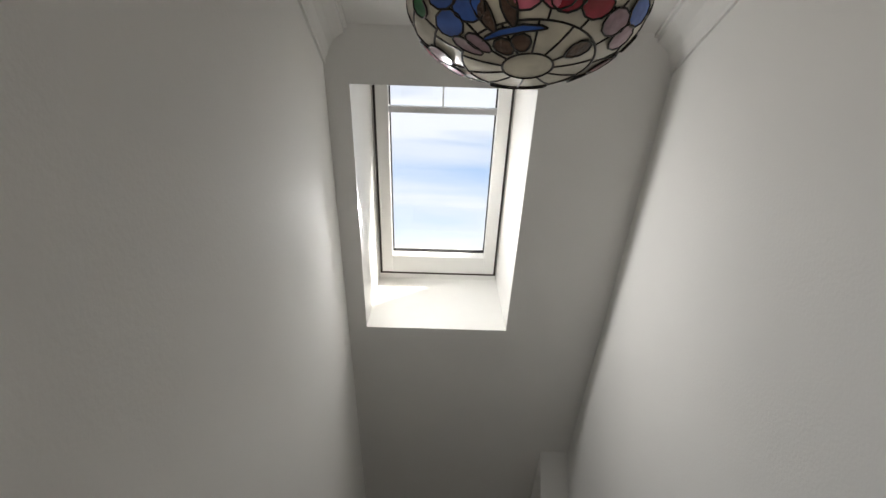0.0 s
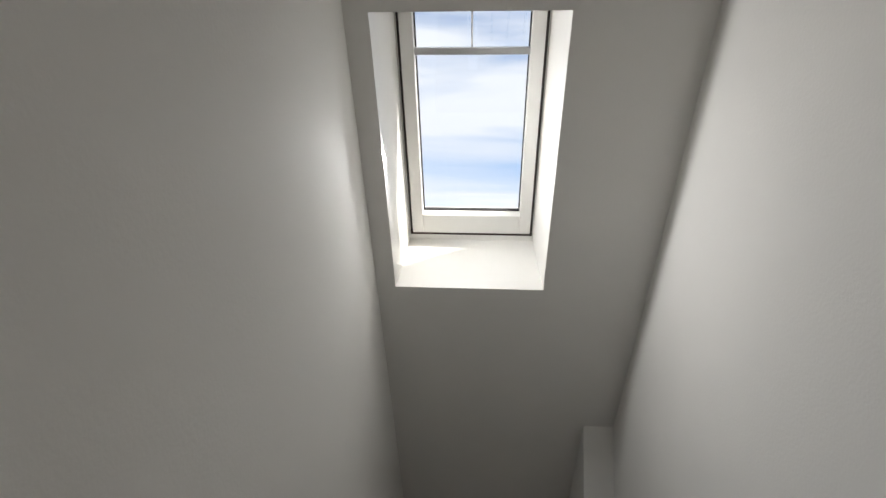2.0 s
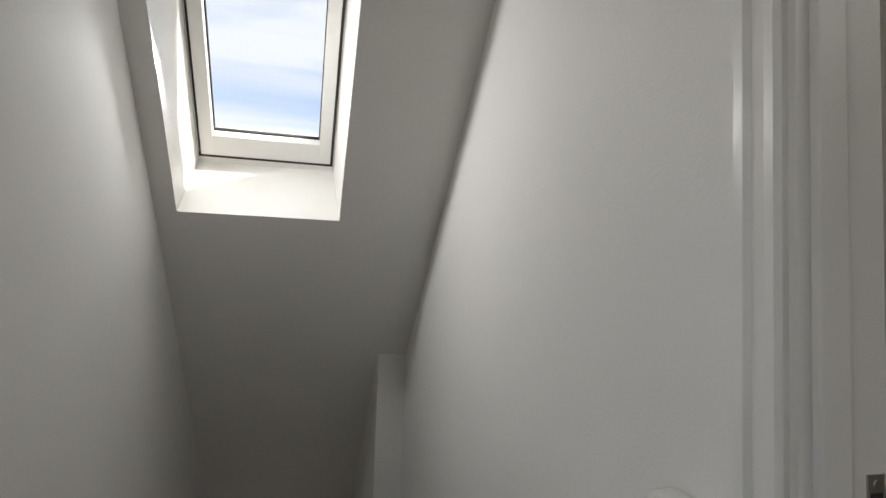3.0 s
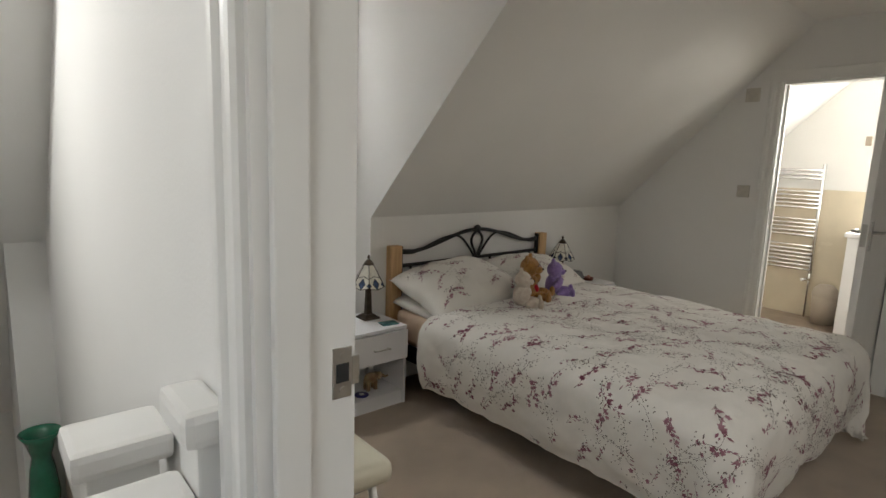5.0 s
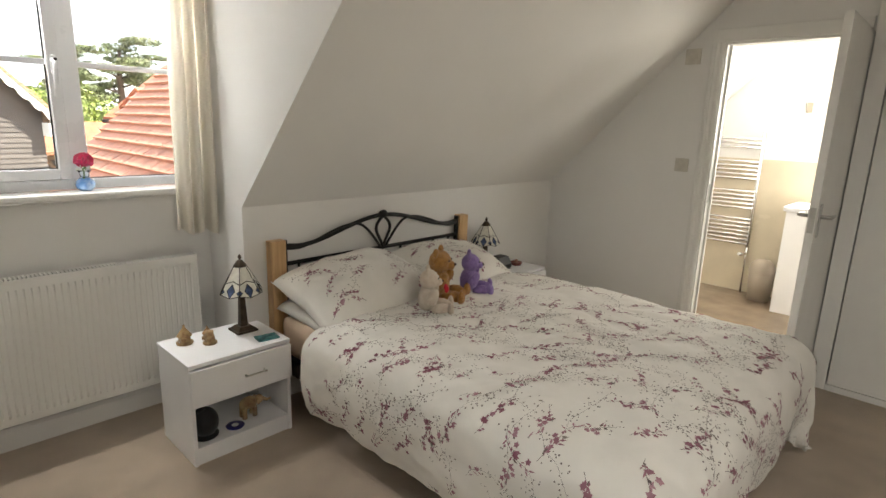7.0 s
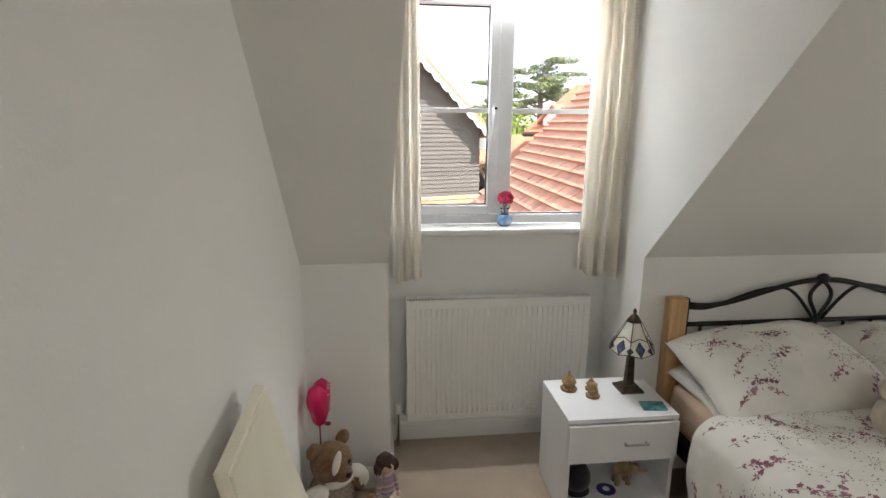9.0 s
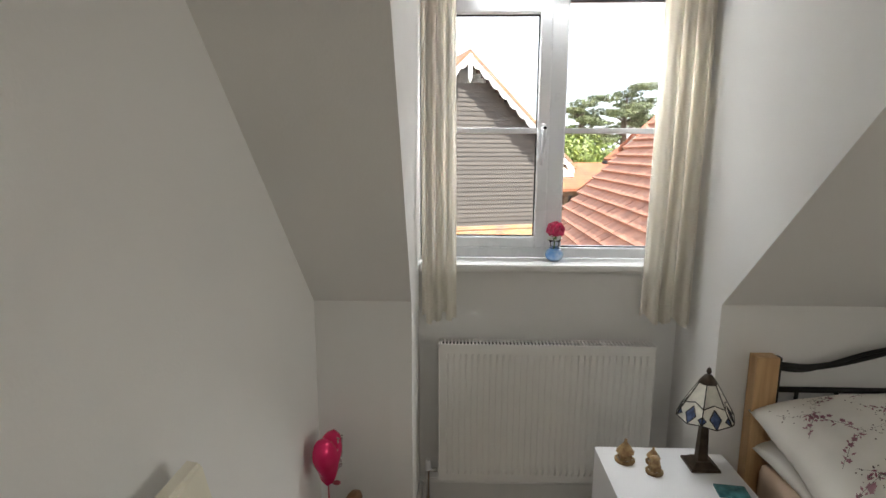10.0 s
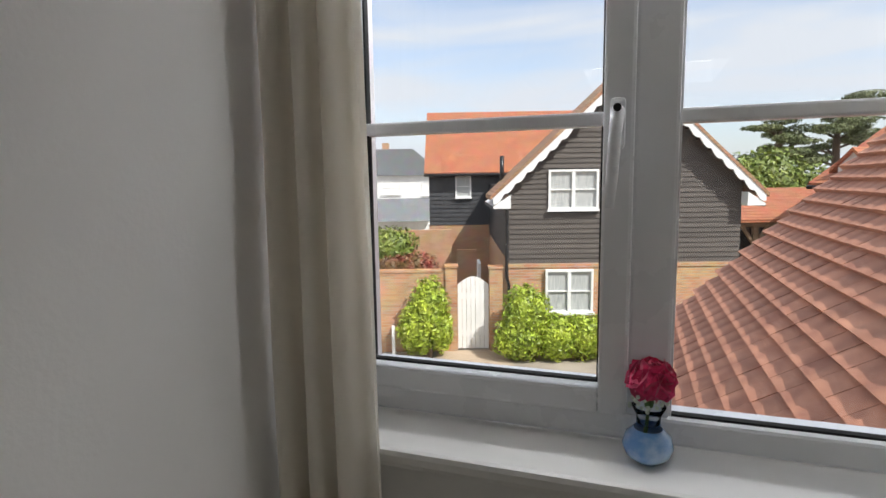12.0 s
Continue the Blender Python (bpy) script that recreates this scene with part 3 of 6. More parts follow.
for nm, xw, s in (("trim_coving_1", XS0, 1), ("trim_coving_2", XS1, -1)):
    pr = [(0, -0.078), (0.007, -0.078), (0.007, -0.069), (0.014, -0.060), (0.021, -0.046), (0.034, -0.032), (0.052, -0.022), (0.064, -0.018), (0.066, -0.008), (0.076, -0.008), (0.076, 0), (0, 0)]
    b = bm_prism([(xw + s * x, ZC + z) for x, z in pr], "y", YR, YC + 0.02)
    for v in b.verts:
        if v.co.y > YC:
            v.co.y = YK + ZK - v.co.z - 0.001
    structure(nm, b, CEIL, "white moulded ceiling coving", "coving")

# newel post, rail and spindles at the stair head
nw = thing("half_newel", "white painted half newel with a square cap against the wall", "newel post", (0.80, 0.70, 0))
part("post", bm_box(0.786, 0.660, 0, 0.8205, 0.734, 1.020, bevel=0.004), GLOSS, nw)
part("cap", bm_box(0.768, 0.642, 1.020, 0.8205, 0.752, 1.064, bevel=0.012), GLOSS, nw)
hr = thing("handrail", "white painted landing handrail on black metal spindles", "handrail", (0.45, 0.69, 0))
part("rail", bm_box(0.16, 0.652, 0.915, 0.785, 0.735, 0.960, bevel=0.012), GLOSS, hr)
part("rail_newel", bm_box(0.09, 0.655, 0, 0.16, 0.73, 1.02, bevel=0.004), GLOSS, hr)
part("rail_newel_cap", bm_box(0.07, 0.637, 1.02, 0.18, 0.748, 1.06, bevel=0.012), GLOSS, hr)
for x in (0.26, 0.37, 0.48, 0.59, 0.70):
    part("spindle", bm_tube([(x, 0.693, 0.0), (x, 0.693, 0.915)], 0.008, 8), BLACK, hr, "thin black metal spindle")
rl = thing("stair_newel", "white painted lower newel with a flat cap", "newel post", (0.75, 0.94, -0.25))
part("post", bm_box(0.705, 0.900, -0.25, 0.80, 0.979, 0.892, bevel=0.004), GLOSS, rl)
part("cap", bm_box(0.684, 0.878, 0.892, 0.818, 1.000, 0.935, bevel=0.012), GLOSS, rl)
GREENG = mat("green_glazed_glass", (0.02, 0.16, 0.085), 0.12, vary=0.2, scale=12, coat=0.5)
gv = bm_lathe([(0, 0), (0.05, 0), (0.055, 0.10), (0.045, 0.20), (0.035, 0.26), (0.055, 0.33), (0.072, 0.36), (0.068, 0.36), (0.045, 0.325), (0.03, 0.25), (0, 0.2)], (0.745, 2.61, -0.135), 24)
t = thing("green_vase", "dark green glass vase with a flared rim on a ledge", "vase", (0.745, 2.61, -0.14))
part("vase_body", gv, GREENG, t)
structure("wall_ledge", bm_box(0.66, 2.50, ZG, XS1, 2.69, -0.14), PAINT, "off-white boxed ledge in the stairwell", "ledge")

# stained glass pendant
LC = Vector((0.319, 0.86, 0))
LR, LZ0 = 0.218, 1.968
OPAL = mat("opal_glass", (0.62, 0.58, 0.47), 0.25, vary=0.12, scale=18, rand=0.18, bump=0.12, bump_scale=60)
LEAD = mat("dark_leading", (0.03, 0.026, 0.022), 0.35, 0.7, vary=0.2)
SG_BLUE = mat("blue_glass", (0.05, 0.12, 0.42), 0.2, vary=0.3, scale=22)
SG_PINK = mat("pink_glass", (0.62, 0.16, 0.22), 0.2, vary=0.3, scale=22)
SG_RED = mat("crimson_glass", (0.28, 0.012, 0.025), 0.2, vary=0.3, scale=22)
SG_GREEN = mat("green_glass", (0.04, 0.16, 0.06), 0.2, vary=0.3, scale=22)
SG_MAUVE = mat("mauve_glass", (0.36, 0.24, 0.27), 0.2, vary=0.3, scale=22)
SG_BROWN = mat("brown_glass", (0.10, 0.06, 0.04), 0.25, vary=0.3, scale=40, bump=0.3, bump_scale=160)
pd = thing("pendant_lamp", "stained glass bowl pendant with flowers and a dragonfly", "ceiling lamp", (LC.x, LC.y, ZC))


def bowl(a, u):
    """A point of the bowl: a turns round it, u goes from the middle of its foot (0) to the rim (1)."""
    r = LR * math.sin(u * math.pi * 0.52)
    z = LZ0 + 0.135 * (1 - math.cos(u * math.pi * 0.52))
    return Vector((LC.x + r * math.cos(a), LC.y + r * math.sin(a), z))


RINGS = [0.125, 0.34, 0.52, 0.72, 1.0]
COUNT = [12, 12, 14, 14]
b = bmesh.new()
ld = bmesh.new()
ring0 = [bowl(2 * math.pi * k / 24, RINGS[0]) for k in range(24)]
cv = b.verts.new(bowl(0, 0))
rv = [b.verts.new(p) for p in ring0]
for k in range(24):
    b.faces.new((cv, rv[(k + 1) % 24], rv[k]))
for i, n in enumerate(COUNT):
    u0, u1 = RINGS[i], RINGS[i + 1]
    off = 0.11 * i
    for k in range(n):
        a0, a1 = 2 * math.pi * k / n + off, 2 * math.pi * (k + 1) / n + off
        pb = bmesh.new()
        grid = [[pb.verts.new(bowl(a0 + (a1 - a0) * p / 3, u0 + (u1 - u0) * q / 2)) for p in range(4)] for q in range(3)]
        for q in range(2):
            for p in range(3):
                pb.faces.new((grid[q][p], grid[q][p + 1], grid[q + 1][p + 1], grid[q + 1][p])).smooth = True
        part("pane", pb, OPAL, pd)
        bm_tube([bowl(a0, u0 + (u1 - u0) * q / 4) for q in range(5)], 0.0022, 5, ld, cap=False)
for u in RINGS:
    bm_tube([bowl(2 * math.pi * k / 40, u) for k in range(41)], 0.0024 if u < 1 else 0.005, 5, ld, cap=False)
part("foot_pane", b, OPAL, pd, "round cream opal glass pane")
part("leading", ld, LEAD, pd, "dark lead cames")


def petal(a, u, ra, ru, material, name="petal"):
    """One flat leaded piece on the bowl, lying over the plain panes."""
    bm = bmesh.new()
    c = Vector((LC.x, LC.y, LZ0 + 0.30))
    pts = []
    for k in range(10):
        w = 2 * math.pi * k / 10
        p = bowl(a + ra * math.cos(w), min(1.0, u + ru * math.sin(w)))
        pts.append(p + (p - c).normalized() * 0.003)
    mid = bowl(a, min(1.0, u))
    mid += (mid - c).normalized() * 0.005
    vs = [bm.verts.new(p) for p in pts]
    m = bm.verts.new(mid)
    for k in range(10):
        bm.faces.new((vs[k], vs[(k + 1) % 10], m)).smooth = True
    pc = part(name, bm, material, pd)
    part("came", bm_tube(pts + pts[:1], 0.002, 5, None, cap=False), LEAD, pc)


A0 = -math.pi / 2   # towards the landing
for da, cols in ((-0.02, (SG_PINK, SG_PINK, SG_PINK)), (0.42, (SG_RED, SG_RED, SG_RED)), (-0.95, (SG_BLUE, SG_BLUE, SG_BLUE)), (1.15, (SG_MAUVE, SG_MAUVE, SG_BLUE)), (2.1, (SG_RED, SG_PINK, SG_RED)), (3.1, (SG_BLUE, SG_BLUE, SG_MAUVE)), (-2.0, (SG_PINK, SG_MAUVE, SG_PINK))):
    petal(A0 + da - 0.17, 0.48, 0.19, 0.085, cols[0])
    petal(A0 + da + 0.17, 0.49, 0.19, 0.085, cols[1])
    petal(A0 + da, 0.63, 0.18, 0.09, cols[2])
    petal(A0 + da - 0.34, 0.68, 0.10, 0.07, SG_GREEN, "leaf")
for da, u, ra, ru in ((-0.66, 0.43, 0.09, 0.12), (-0.36, 0.43, 0.09, 0.12), (-0.70, 0.21, 0.22, 0.06), (-0.30, 0.21, 0.22, 0.06)):
    petal(A0 + da, u, ra, ru, SG_BROWN, "dragonfly_wing")
petal(A0 - 0.40, 0.30, 0.55, 0.022, SG_BLUE, "dragonfly_body")
petal(A0 + 1.0, 0.26, 0.20, 0.07, SG_BROWN, "dragonfly_wing")
petal(A0 - 1.25, 0.33, 0.12, 0.09, SG_MAUVE)
petal(A0 - 1.05, 0.30, 0.14, 0.08, SG_MAUVE)
part("rod", bm_tube([(LC.x, LC.y, LZ0 + 0.02), (LC.x, LC.y, ZC)], 0.007, 8), LEAD, pd, "dark metal rod")
part("ceiling_rose", bm_lathe([(0, -0.03), (0.03, -0.028), (0.055, -0.008), (0.058, 0)], (LC.x, LC.y, ZC), 20), LEAD, pd, "dark metal ceiling rose")

# ---- dormer window ----
WY0, WY1 = 3.135, 3.205
GX0, GXS, GXF, GX1 = 1.300, 1.732, 1.846, 2.272   # glass edges: casement and fixed light
wn2 = thing("window_2", "white plastic casement window with glazing bars in the dormer", "window", ((DX0 + DX1) / 2, WY0, 1.084), kind="structure")
ZB, ZT = 1.078, 2.165


def frame_bar(name, x0, z0, x1, z1, y0=WY0, y1=WY1, bevel=0.006, parent=None, label=""):
    return part(name, bm_box(x0, y0, z0, x1, y1, z1, bevel=bevel), UPVC, parent or wn2, label)


frame_bar("frame_jamb", DX0, ZB, DX0 + 0.030, ZT)
frame_bar("frame_jamb", DX1 - 0.048, ZB, DX1, ZT)
frame_bar("frame_head", DX0 + 0.030, 2.128, DX1 - 0.048, ZT)
frame_bar("frame_sill", DX0 + 0.030, ZB, DX1 - 0.048, 1.124)
frame_bar("mullion", 1.778, 1.124, 1.846, 2.128)
frame_bar("frame_bead", 1.842, 1.120, 1.850, 2.128, WY0 + 0.012, WY0 + 0.03, 0.002)
cs = frame_bar("casement", DX0 + 0.030, 1.126, GX0, 2.126, WY0 - 0.016, WY1 - 0.01)
frame_bar("casement_stile", GXS, 1.126, 1.7795, 2.126, WY0 - 0.016, WY1 - 0.01)
frame_bar("casement_rail", GX0, 1.126, GXS, 1.170, WY0 - 0.016, WY1 - 0.01)
frame_bar("casement_rail", GX0, 2.075, GXS, 2.126, WY0 - 0.016, WY1 - 0.01)
frame_bar("glazing_bar", GX0, 1.605, GXS, 1.628, WY0 + 0.008, WY0 + 0.04, 0.004)
frame_bar("glazing_bar", GXF, 1.605, GX1, 1.628, WY0 + 0.012, WY0 + 0.044, 0.004)
frame_bar("vent", GX0 + 0.06, 2.133, GXS - 0.05, 2.150, WY0 - 0.012, WY0, 0.003, label="white trickle vent")
for x0, x1, z0, z1 in ((GX0, GXS, 1.170, 2.075), (GXF, GX1, 1.124, 2.128)):
    for a, c, d, e in ((x0, z0, x0 + 0.004, z1), (x1 - 0.004, z0, x1, z1), (x0, z0, x1, z0 + 0.004), (x0, z1 - 0.004, x1, z1)):
        part("gasket", bm_box(a, WY0 + 0.014, c, d, WY0 + 0.030, e), DARK, wn2, "black glazing gasket")
    g = part("pane", bm_box(x0, WY0 + 0.020, z0, x1, WY0 + 0.024, z1), GLASS, wn2, "clear window glass")
    g.visible_shadow = False
hd = part("handle", bm_box(1.742, WY0 - 0.030, 1.565, 1.766, WY0 - 0.016, 1.645, bevel=0.008), UPVC, wn2, "white window handle")
b = bm_tube([(1.754, WY0 - 0.03, 1.622), (1.754, WY0 - 0.052, 1.618), (1.752, WY0 - 0.056, 1.59), (1.748, WY0 - 0.054, 1.52), (1.745, WY0 - 0.05, 1.475)], [0.011, 0.011, 0.0095, 0.009, 0.007], 10)
part("lever", b, UPVC, hd)
part("lock", bm_tube([(1.754, WY0 - 0.066, 1.625), (1.754, WY0 - 0.05, 1.625)], 0.006, 10), DARK, hd, "black key hole")
structure("window_sill", bm_box(DX0, 2.985, 1.045, DX1, WY0 + 0.01, 1.077, bevel=0.010), GLOSS, "white painted window sill", "window sill")

# vase and carnation on the sill
VX, VY, VZ = 1.812, 3.078, 1.077
VBLUE = mat("blue_tinted_vase_glass", (0.16, 0.36, 0.74), 0.12, second=(0.50, 0.68, 0.90), scale=22, coat=0.4, spread=(0.40, 0.6))
vs = thing("flower_vase", "small blue and clear glass bud vase on the window sill", "vase", (VX, VY, VZ))
part("bulb", bm_lathe([(0, 0), (0.020, 0), (0.034, 0.012), (0.039, 0.027), (0.034, 0.043), (0.022, 0.054)], (VX, VY, VZ), 24), VBLUE, vs, "swirled blue glass bulb")
NECK = glass("clear_vase_glass", (0.93, 0.97, 1.0), 0.03)
NECK.node_tree.nodes["Principled BSDF"].inputs["IOR"].default_value = 1.15
part("neck", bm_lathe([(0.021, 0.052), (0.018, 0.062), (0.019, 0.076), (0.026, 0.090), (0.024, 0.090), (0.017, 0.076), (0.016, 0.062), (0.0, 0.055)], (VX, VY, VZ), 24), NECK, vs, "clear fluted neck")
FPINK = mat("pink_petals", (0.78, 0.04, 0.18), 0.6, second=(0.50, 0.012, 0.08), scale=45, island=0.25, sheen=0.3)
STEM = mat("green_stem", (0.12, 0.22, 0.07), 0.6, vary=0.3, scale=40)
fl = thing("carnation", "bright pink carnation standing in the bud vase", "flower", (VX, VY, VZ + 0.02))
random.seed(5)
b = bmesh.new()
for i in range(50):
    ph, ct = random.uniform(0, 2 * math.pi), random.uniform(-0.45, 1.0)
    st = math.sqrt(max(0, 1 - ct * ct))
    d = Vector((st * math.cos(ph), st * math.sin(ph), ct * 0.8))
    c = Vector((VX + 0.002, VY - 0.002, VZ + 0.133)) + d * 0.026
    u = d.orthogonal().normalized()
    w = d.cross(u)
    n = 7
    rim = [b.verts.new(c + u * (0.021 * math.cos(2 * math.pi * k / n)) + w * (0.021 * math.sin(2 * math.pi * k / n)) + d * random.uniform(-0.003, 0.010)) for k in range(n)]
    m = b.verts.new(c)
    for k in range(n):
        b.faces.new((rim[k], rim[(k + 1) % n], m))
tagged(part("bloom", b, FPINK, fl, "ruffled pink petals"), kind="stuff")
part("calyx", bm_lathe([(0, 0.085), (0.006, 0.088), (0.010, 0.108), (0.013, 0.116)], (VX, VY, VZ), 10), STEM, fl)
part("stem", bm_tube([(VX - 0.006, VY, VZ + 0.02), (VX - 0.002, VY, VZ + 0.06), (VX, VY, VZ + 0.09)], 0.0028, 6), STEM, fl)
b = bmesh.new()
SPRAY = mat("white_spray_buds", (0.72, 0.76, 0.66), 0.7, vary=0.15, scale=60)
for i in range(36):
    a, r = random.uniform(0, 6.28), random.uniform(0.006, 0.03)
    bm_ball((VX + r * math.cos(a), VY + r * math.sin(a) - 0.004, VZ + 0.09 + random.uniform(-0.004, 0.022)), (0.0035,) * 3, b, 6)
part("filler_sprig", b, SPRAY, fl, "tiny white filler buds")


# ---- curtains ----
def curtain(x0, x1, flare, folds, label, edge):
    bm = bmesh.new()
    nx, nz = int(folds * 16), 26
    z0, z1 = 0.868, 2.29
    rows = []
    for j in range(nz + 1):
        f = j / nz
        z = z0 + (z1 - z0) * f
        k = 1 + flare * (1 - f) ** 1.5
        row = []
        for i in range(nx + 1):
            u = i / nx
            inner = u if edge > 0 else 1 - u
            w = u * folds * 2 * math.pi + 0.35 * math.sin(f * 2.4 + u * 5)
            sw = math.sin(w)
            amp = (0.041 + 0.010 * math.sin(u * 11 + edge)) * (0.72 + 0.28 * (1 - f))
            x = x0 + (x1 - x0) * u * k if edge > 0 else x1 - (x1 - x0) * (1 - u) * k
            x -= 0.30 * (x1 - x0) / folds * math.sin(2 * w) * 0.5
            y = 2.878 + 0.062 * inner + amp * math.copysign(abs(sw) ** 0.62, sw) + 0.006 * noise.noise(Vector((u * 7, f * 3, x0)))
            zz = z + (0.012 * math.sin(w * 0.5 + 1) if j == 0 else 0)
            row.append(bm.verts.new((x, y, zz)))
        rows.append(row)
    for a, c in zip(rows, rows[1:]):
        for i in range(nx):
            bm.faces.new((a[i], a[i + 1], c[i + 1], c[i])).smooth = True
    bmesh.ops.solidify(bm, geom=bm.faces[:], thickness=0.004)
    t = thing("curtain", label, "curtain", ((x0 + x1) / 2, 2.945, 0.87), "curtains at the dormer window")
    part("cloth", bm, CURTAIN, t)
    hem = bm_tube([(x0, 2.945, 2.295), (x1, 2.945, 2.295)], 0.010, 8)
    part("heading", hem, CURTAIN, t)


curtain(1.268, 1.392, 0.06, 3.5, "cream lined curtain bunched in soft folds, pulled open", 1)
curtain(2.164, 2.312, 0.12, 3.5, "cream lined curtain pulled open beside the bed", -1)
structure("trim_curtain_rail", bm_box(DX0, 2.93, 2.296, DX1, 2.96, 2.328, bevel=0.004), GLOSS, "white curtain rail", "curtain rail")

# ---- radiator ----
rd = thing("radiator", "white panel radiator with a slotted top grille", "radiator", (1.77, 2.96, 0.155))
RX0, RX1, RZ0, RZ1, RYF = 1.330, 2.214, 0.146, 0.758, 2.926
b = bmesh.new()
n = 33
pitch = (RX1 - RX0 - 0.05) / n
b0 = RX0 + 0.025
xs = [(RX0, 0.0), (b0, 0.0)]
for i in range(n):
    a = b0 + i * pitch
    xs += [(a + pitch * 0.30, 0.0), (a + pitch * 0.42, 0.006), (a + pitch * 0.58, 0.006), (a + pitch * 0.70, 0.0)]
xs += [(RX1 - 0.025, 0.0), (RX1, 0.0)]
zr = [(RZ0, 0), (RZ0 + 0.030, 0), (RZ0 + 0.038, 1.3), (RZ0 + 0.055, 1.1), (RZ0 + 0.075, 0.4), (RZ1 - 0.085, 0.4), (RZ1 - 0.065, 1.1), (RZ1 - 0.050, 1.3), (RZ1 - 0.042, 0), (RZ1 - 0.012, 0)]
rows = [[b.verts.new((x, RYF + d * k, z)) for x, d in xs] for z, k in zr]
for a, c in zip(rows, rows[1:]):
    for i in range(len(xs) - 1):
        b.faces.new((a[i], a[i + 1], c[i + 1], c[i]))
back = [b.verts.new((x, RYF + 0.012, z)) for x, z in ((RX0, RZ0), (RX1, RZ0), (RX1, RZ1 - 0.012), (RX0, RZ1 - 0.012))]
b.faces.new(back)
RADW = mat("white_radiator_enamel", (0.80, 0.79, 0.755), 0.35, vary=0.015, scale=4)
part("front_panel", b, RADW, rd, "ribbed white steel panel")
part("back_panel", bm_box(RX0, RYF + 0.05, RZ0, RX1, RYF + 0.062, RZ1 - 0.012), RADW, rd)
for x in (RX0, RX1 - 0.006):
    part("side_panel", bm_box(x, RYF - 0.002, RZ0 + 0.02, x + 0.006, RYF + 0.066, RZ1 - 0.004, bevel=0.002), RADW, rd)
gr = part("top_grille", bm_box(RX0, RYF - 0.004, RZ1 - 0.012, RX1, RYF + 0.002, RZ1, bevel=0.002), RADW, rd)
part("grille_edge", bm_box(RX0, RYF + 0.06, RZ1 - 0.012, RX1, RYF + 0.066, RZ1, bevel=0.002), RADW, gr)
# shade under the slats is put in as a near-black block
part("grille_shade", bm_box(RX0 + 0.006, RYF + 0.003, RZ1 - 0.02, RX1 - 0.006, RYF + 0.06, RZ1 - 0.011), DARK, gr, "dark block for the shade inside the grille")
for i in range(60):
    x = RX0 + 0.012 + i * (RX1 - RX0 - 0.024) / 59
    part("slat", bm_box(x - 0.0035, RYF + 0.002, RZ1 - 0.009, x + 0.0035, RYF + 0.06, RZ1 - 0.002), RADW, gr)
vv = part("valve", bm_tube([(RX0 - 0.006, RYF + 0.03, RZ0 + 0.03), (RX0 - 0.045, RYF + 0.03, RZ0 + 0.03), (RX0 - 0.045, RYF + 0.03, 0.0)], [0.010, 0.009, 0.0075], 10), CHROME, rd, "chrome valve and pipe")
part("valve_cap", bm_lathe([(0.0, 0.075), (0.011, 0.073), (0.013, 0.035), (0.011, 0.03)], (RX0 - 0.045, RYF + 0.03, RZ0), 14), WHITE, vv, "white plastic valve cap")
part("brackets", bm_box(RX0 + 0.1, RYF + 0.062, RZ0 + 0.05, RX0 + 0.13, DY, RZ1 - 0.1), RADW, rd)
part("brackets", bm_box(RX1 - 0.13, RYF + 0.062, RZ0 + 0.05, RX1 - 0.10, DY, RZ1 - 0.1), RADW, rd)


# ---- bedside cabinets and lamps ----
def bedside(x0, y0, label):
    w, d, h = 0.450, 0.338, 0.450
    x1, y1 = x0 + w, y0 + d
    t = thing("bedside_cabinet", label, "bedside cabinet", (x0 + w / 2, y0 + d / 2, 0), "white bedside cabinets")
    part("top", bm_box(x0, y0, h - 0.018, x1, y1, h, bevel=0.0015), WHITE, t)
    part("side", bm_box(x0 + 0.002, y0 + 0.003, 0, x0 + 0.018, y1, h - 0.019, bevel=0.001), WHITE, t)
    part("side", bm_box(x1 - 0.018, y0 + 0.003, 0, x1 - 0.002, y1, h - 0.019, bevel=0.001), WHITE, t)
    part("back", bm_box(x0 + 0.018, y1 - 0.008, 0.02, x1 - 0.018, y1 - 0.002, h - 0.019), WHITE, t)
    part("shelf", bm_box(x0 + 0.018, y0 + 0.008, 0.060, x1 - 0.018, y1 - 0.008, 0.076, bevel=0.001), WHITE, t)
    part("plinth", bm_box(x0 + 0.018, y0 + 0.010, 0.0, x1 - 0.018, y0 + 0.024, 0.060), WHITE, t)
    part("drawer_floor", bm_box(x0 + 0.018, y0 + 0.01, 0.272, x1 - 0.018, y1 - 0.008, 0.282), WHITE, t)
    dr = part("drawer_front", bm_box(x0 + 0.003, y0 - 0.014, 0.268, x1 - 0.003, y0 + 0.002, h - 0.022, bevel=0.0015), WHITE, t)
    b = bm_box(x0 + w / 2 - 0.005, y0 - 0.036, 0.345, x0 + w / 2 + 0.095, y0 - 0.028, 0.351, bevel=0.002)
    bm_box(x0 + w / 2 + 0.0, y0 - 0.03, 0.345, x0 + w / 2 + 0.006, y0 - 0.013, 0.351, b)
    bm_box(x0 + w / 2 + 0.084, y0 - 0.03, 0.345, x0 + w / 2 + 0.090, y0 - 0.013, 0.351, b)
    part("handle", b, STEEL, dr, "slim steel bar handle")
    return t


bedside(1.920, 2.354, "white bedside cabinet with a drawer over an open shelf")
bedside(3.935, 2.330, "white bedside cabinet on the far side of the bed")
BRONZE = mat("dark_bronze", (0.060, 0.042, 0.028), 0.45, 0.55, vary=0.3, scale=30, bump=0.1, bump_scale=120)
SHADEG = mat("cream_shade_glass", (0.72, 0.70, 0.62), 0.3, vary=0.12, scale=26, island=0.1)


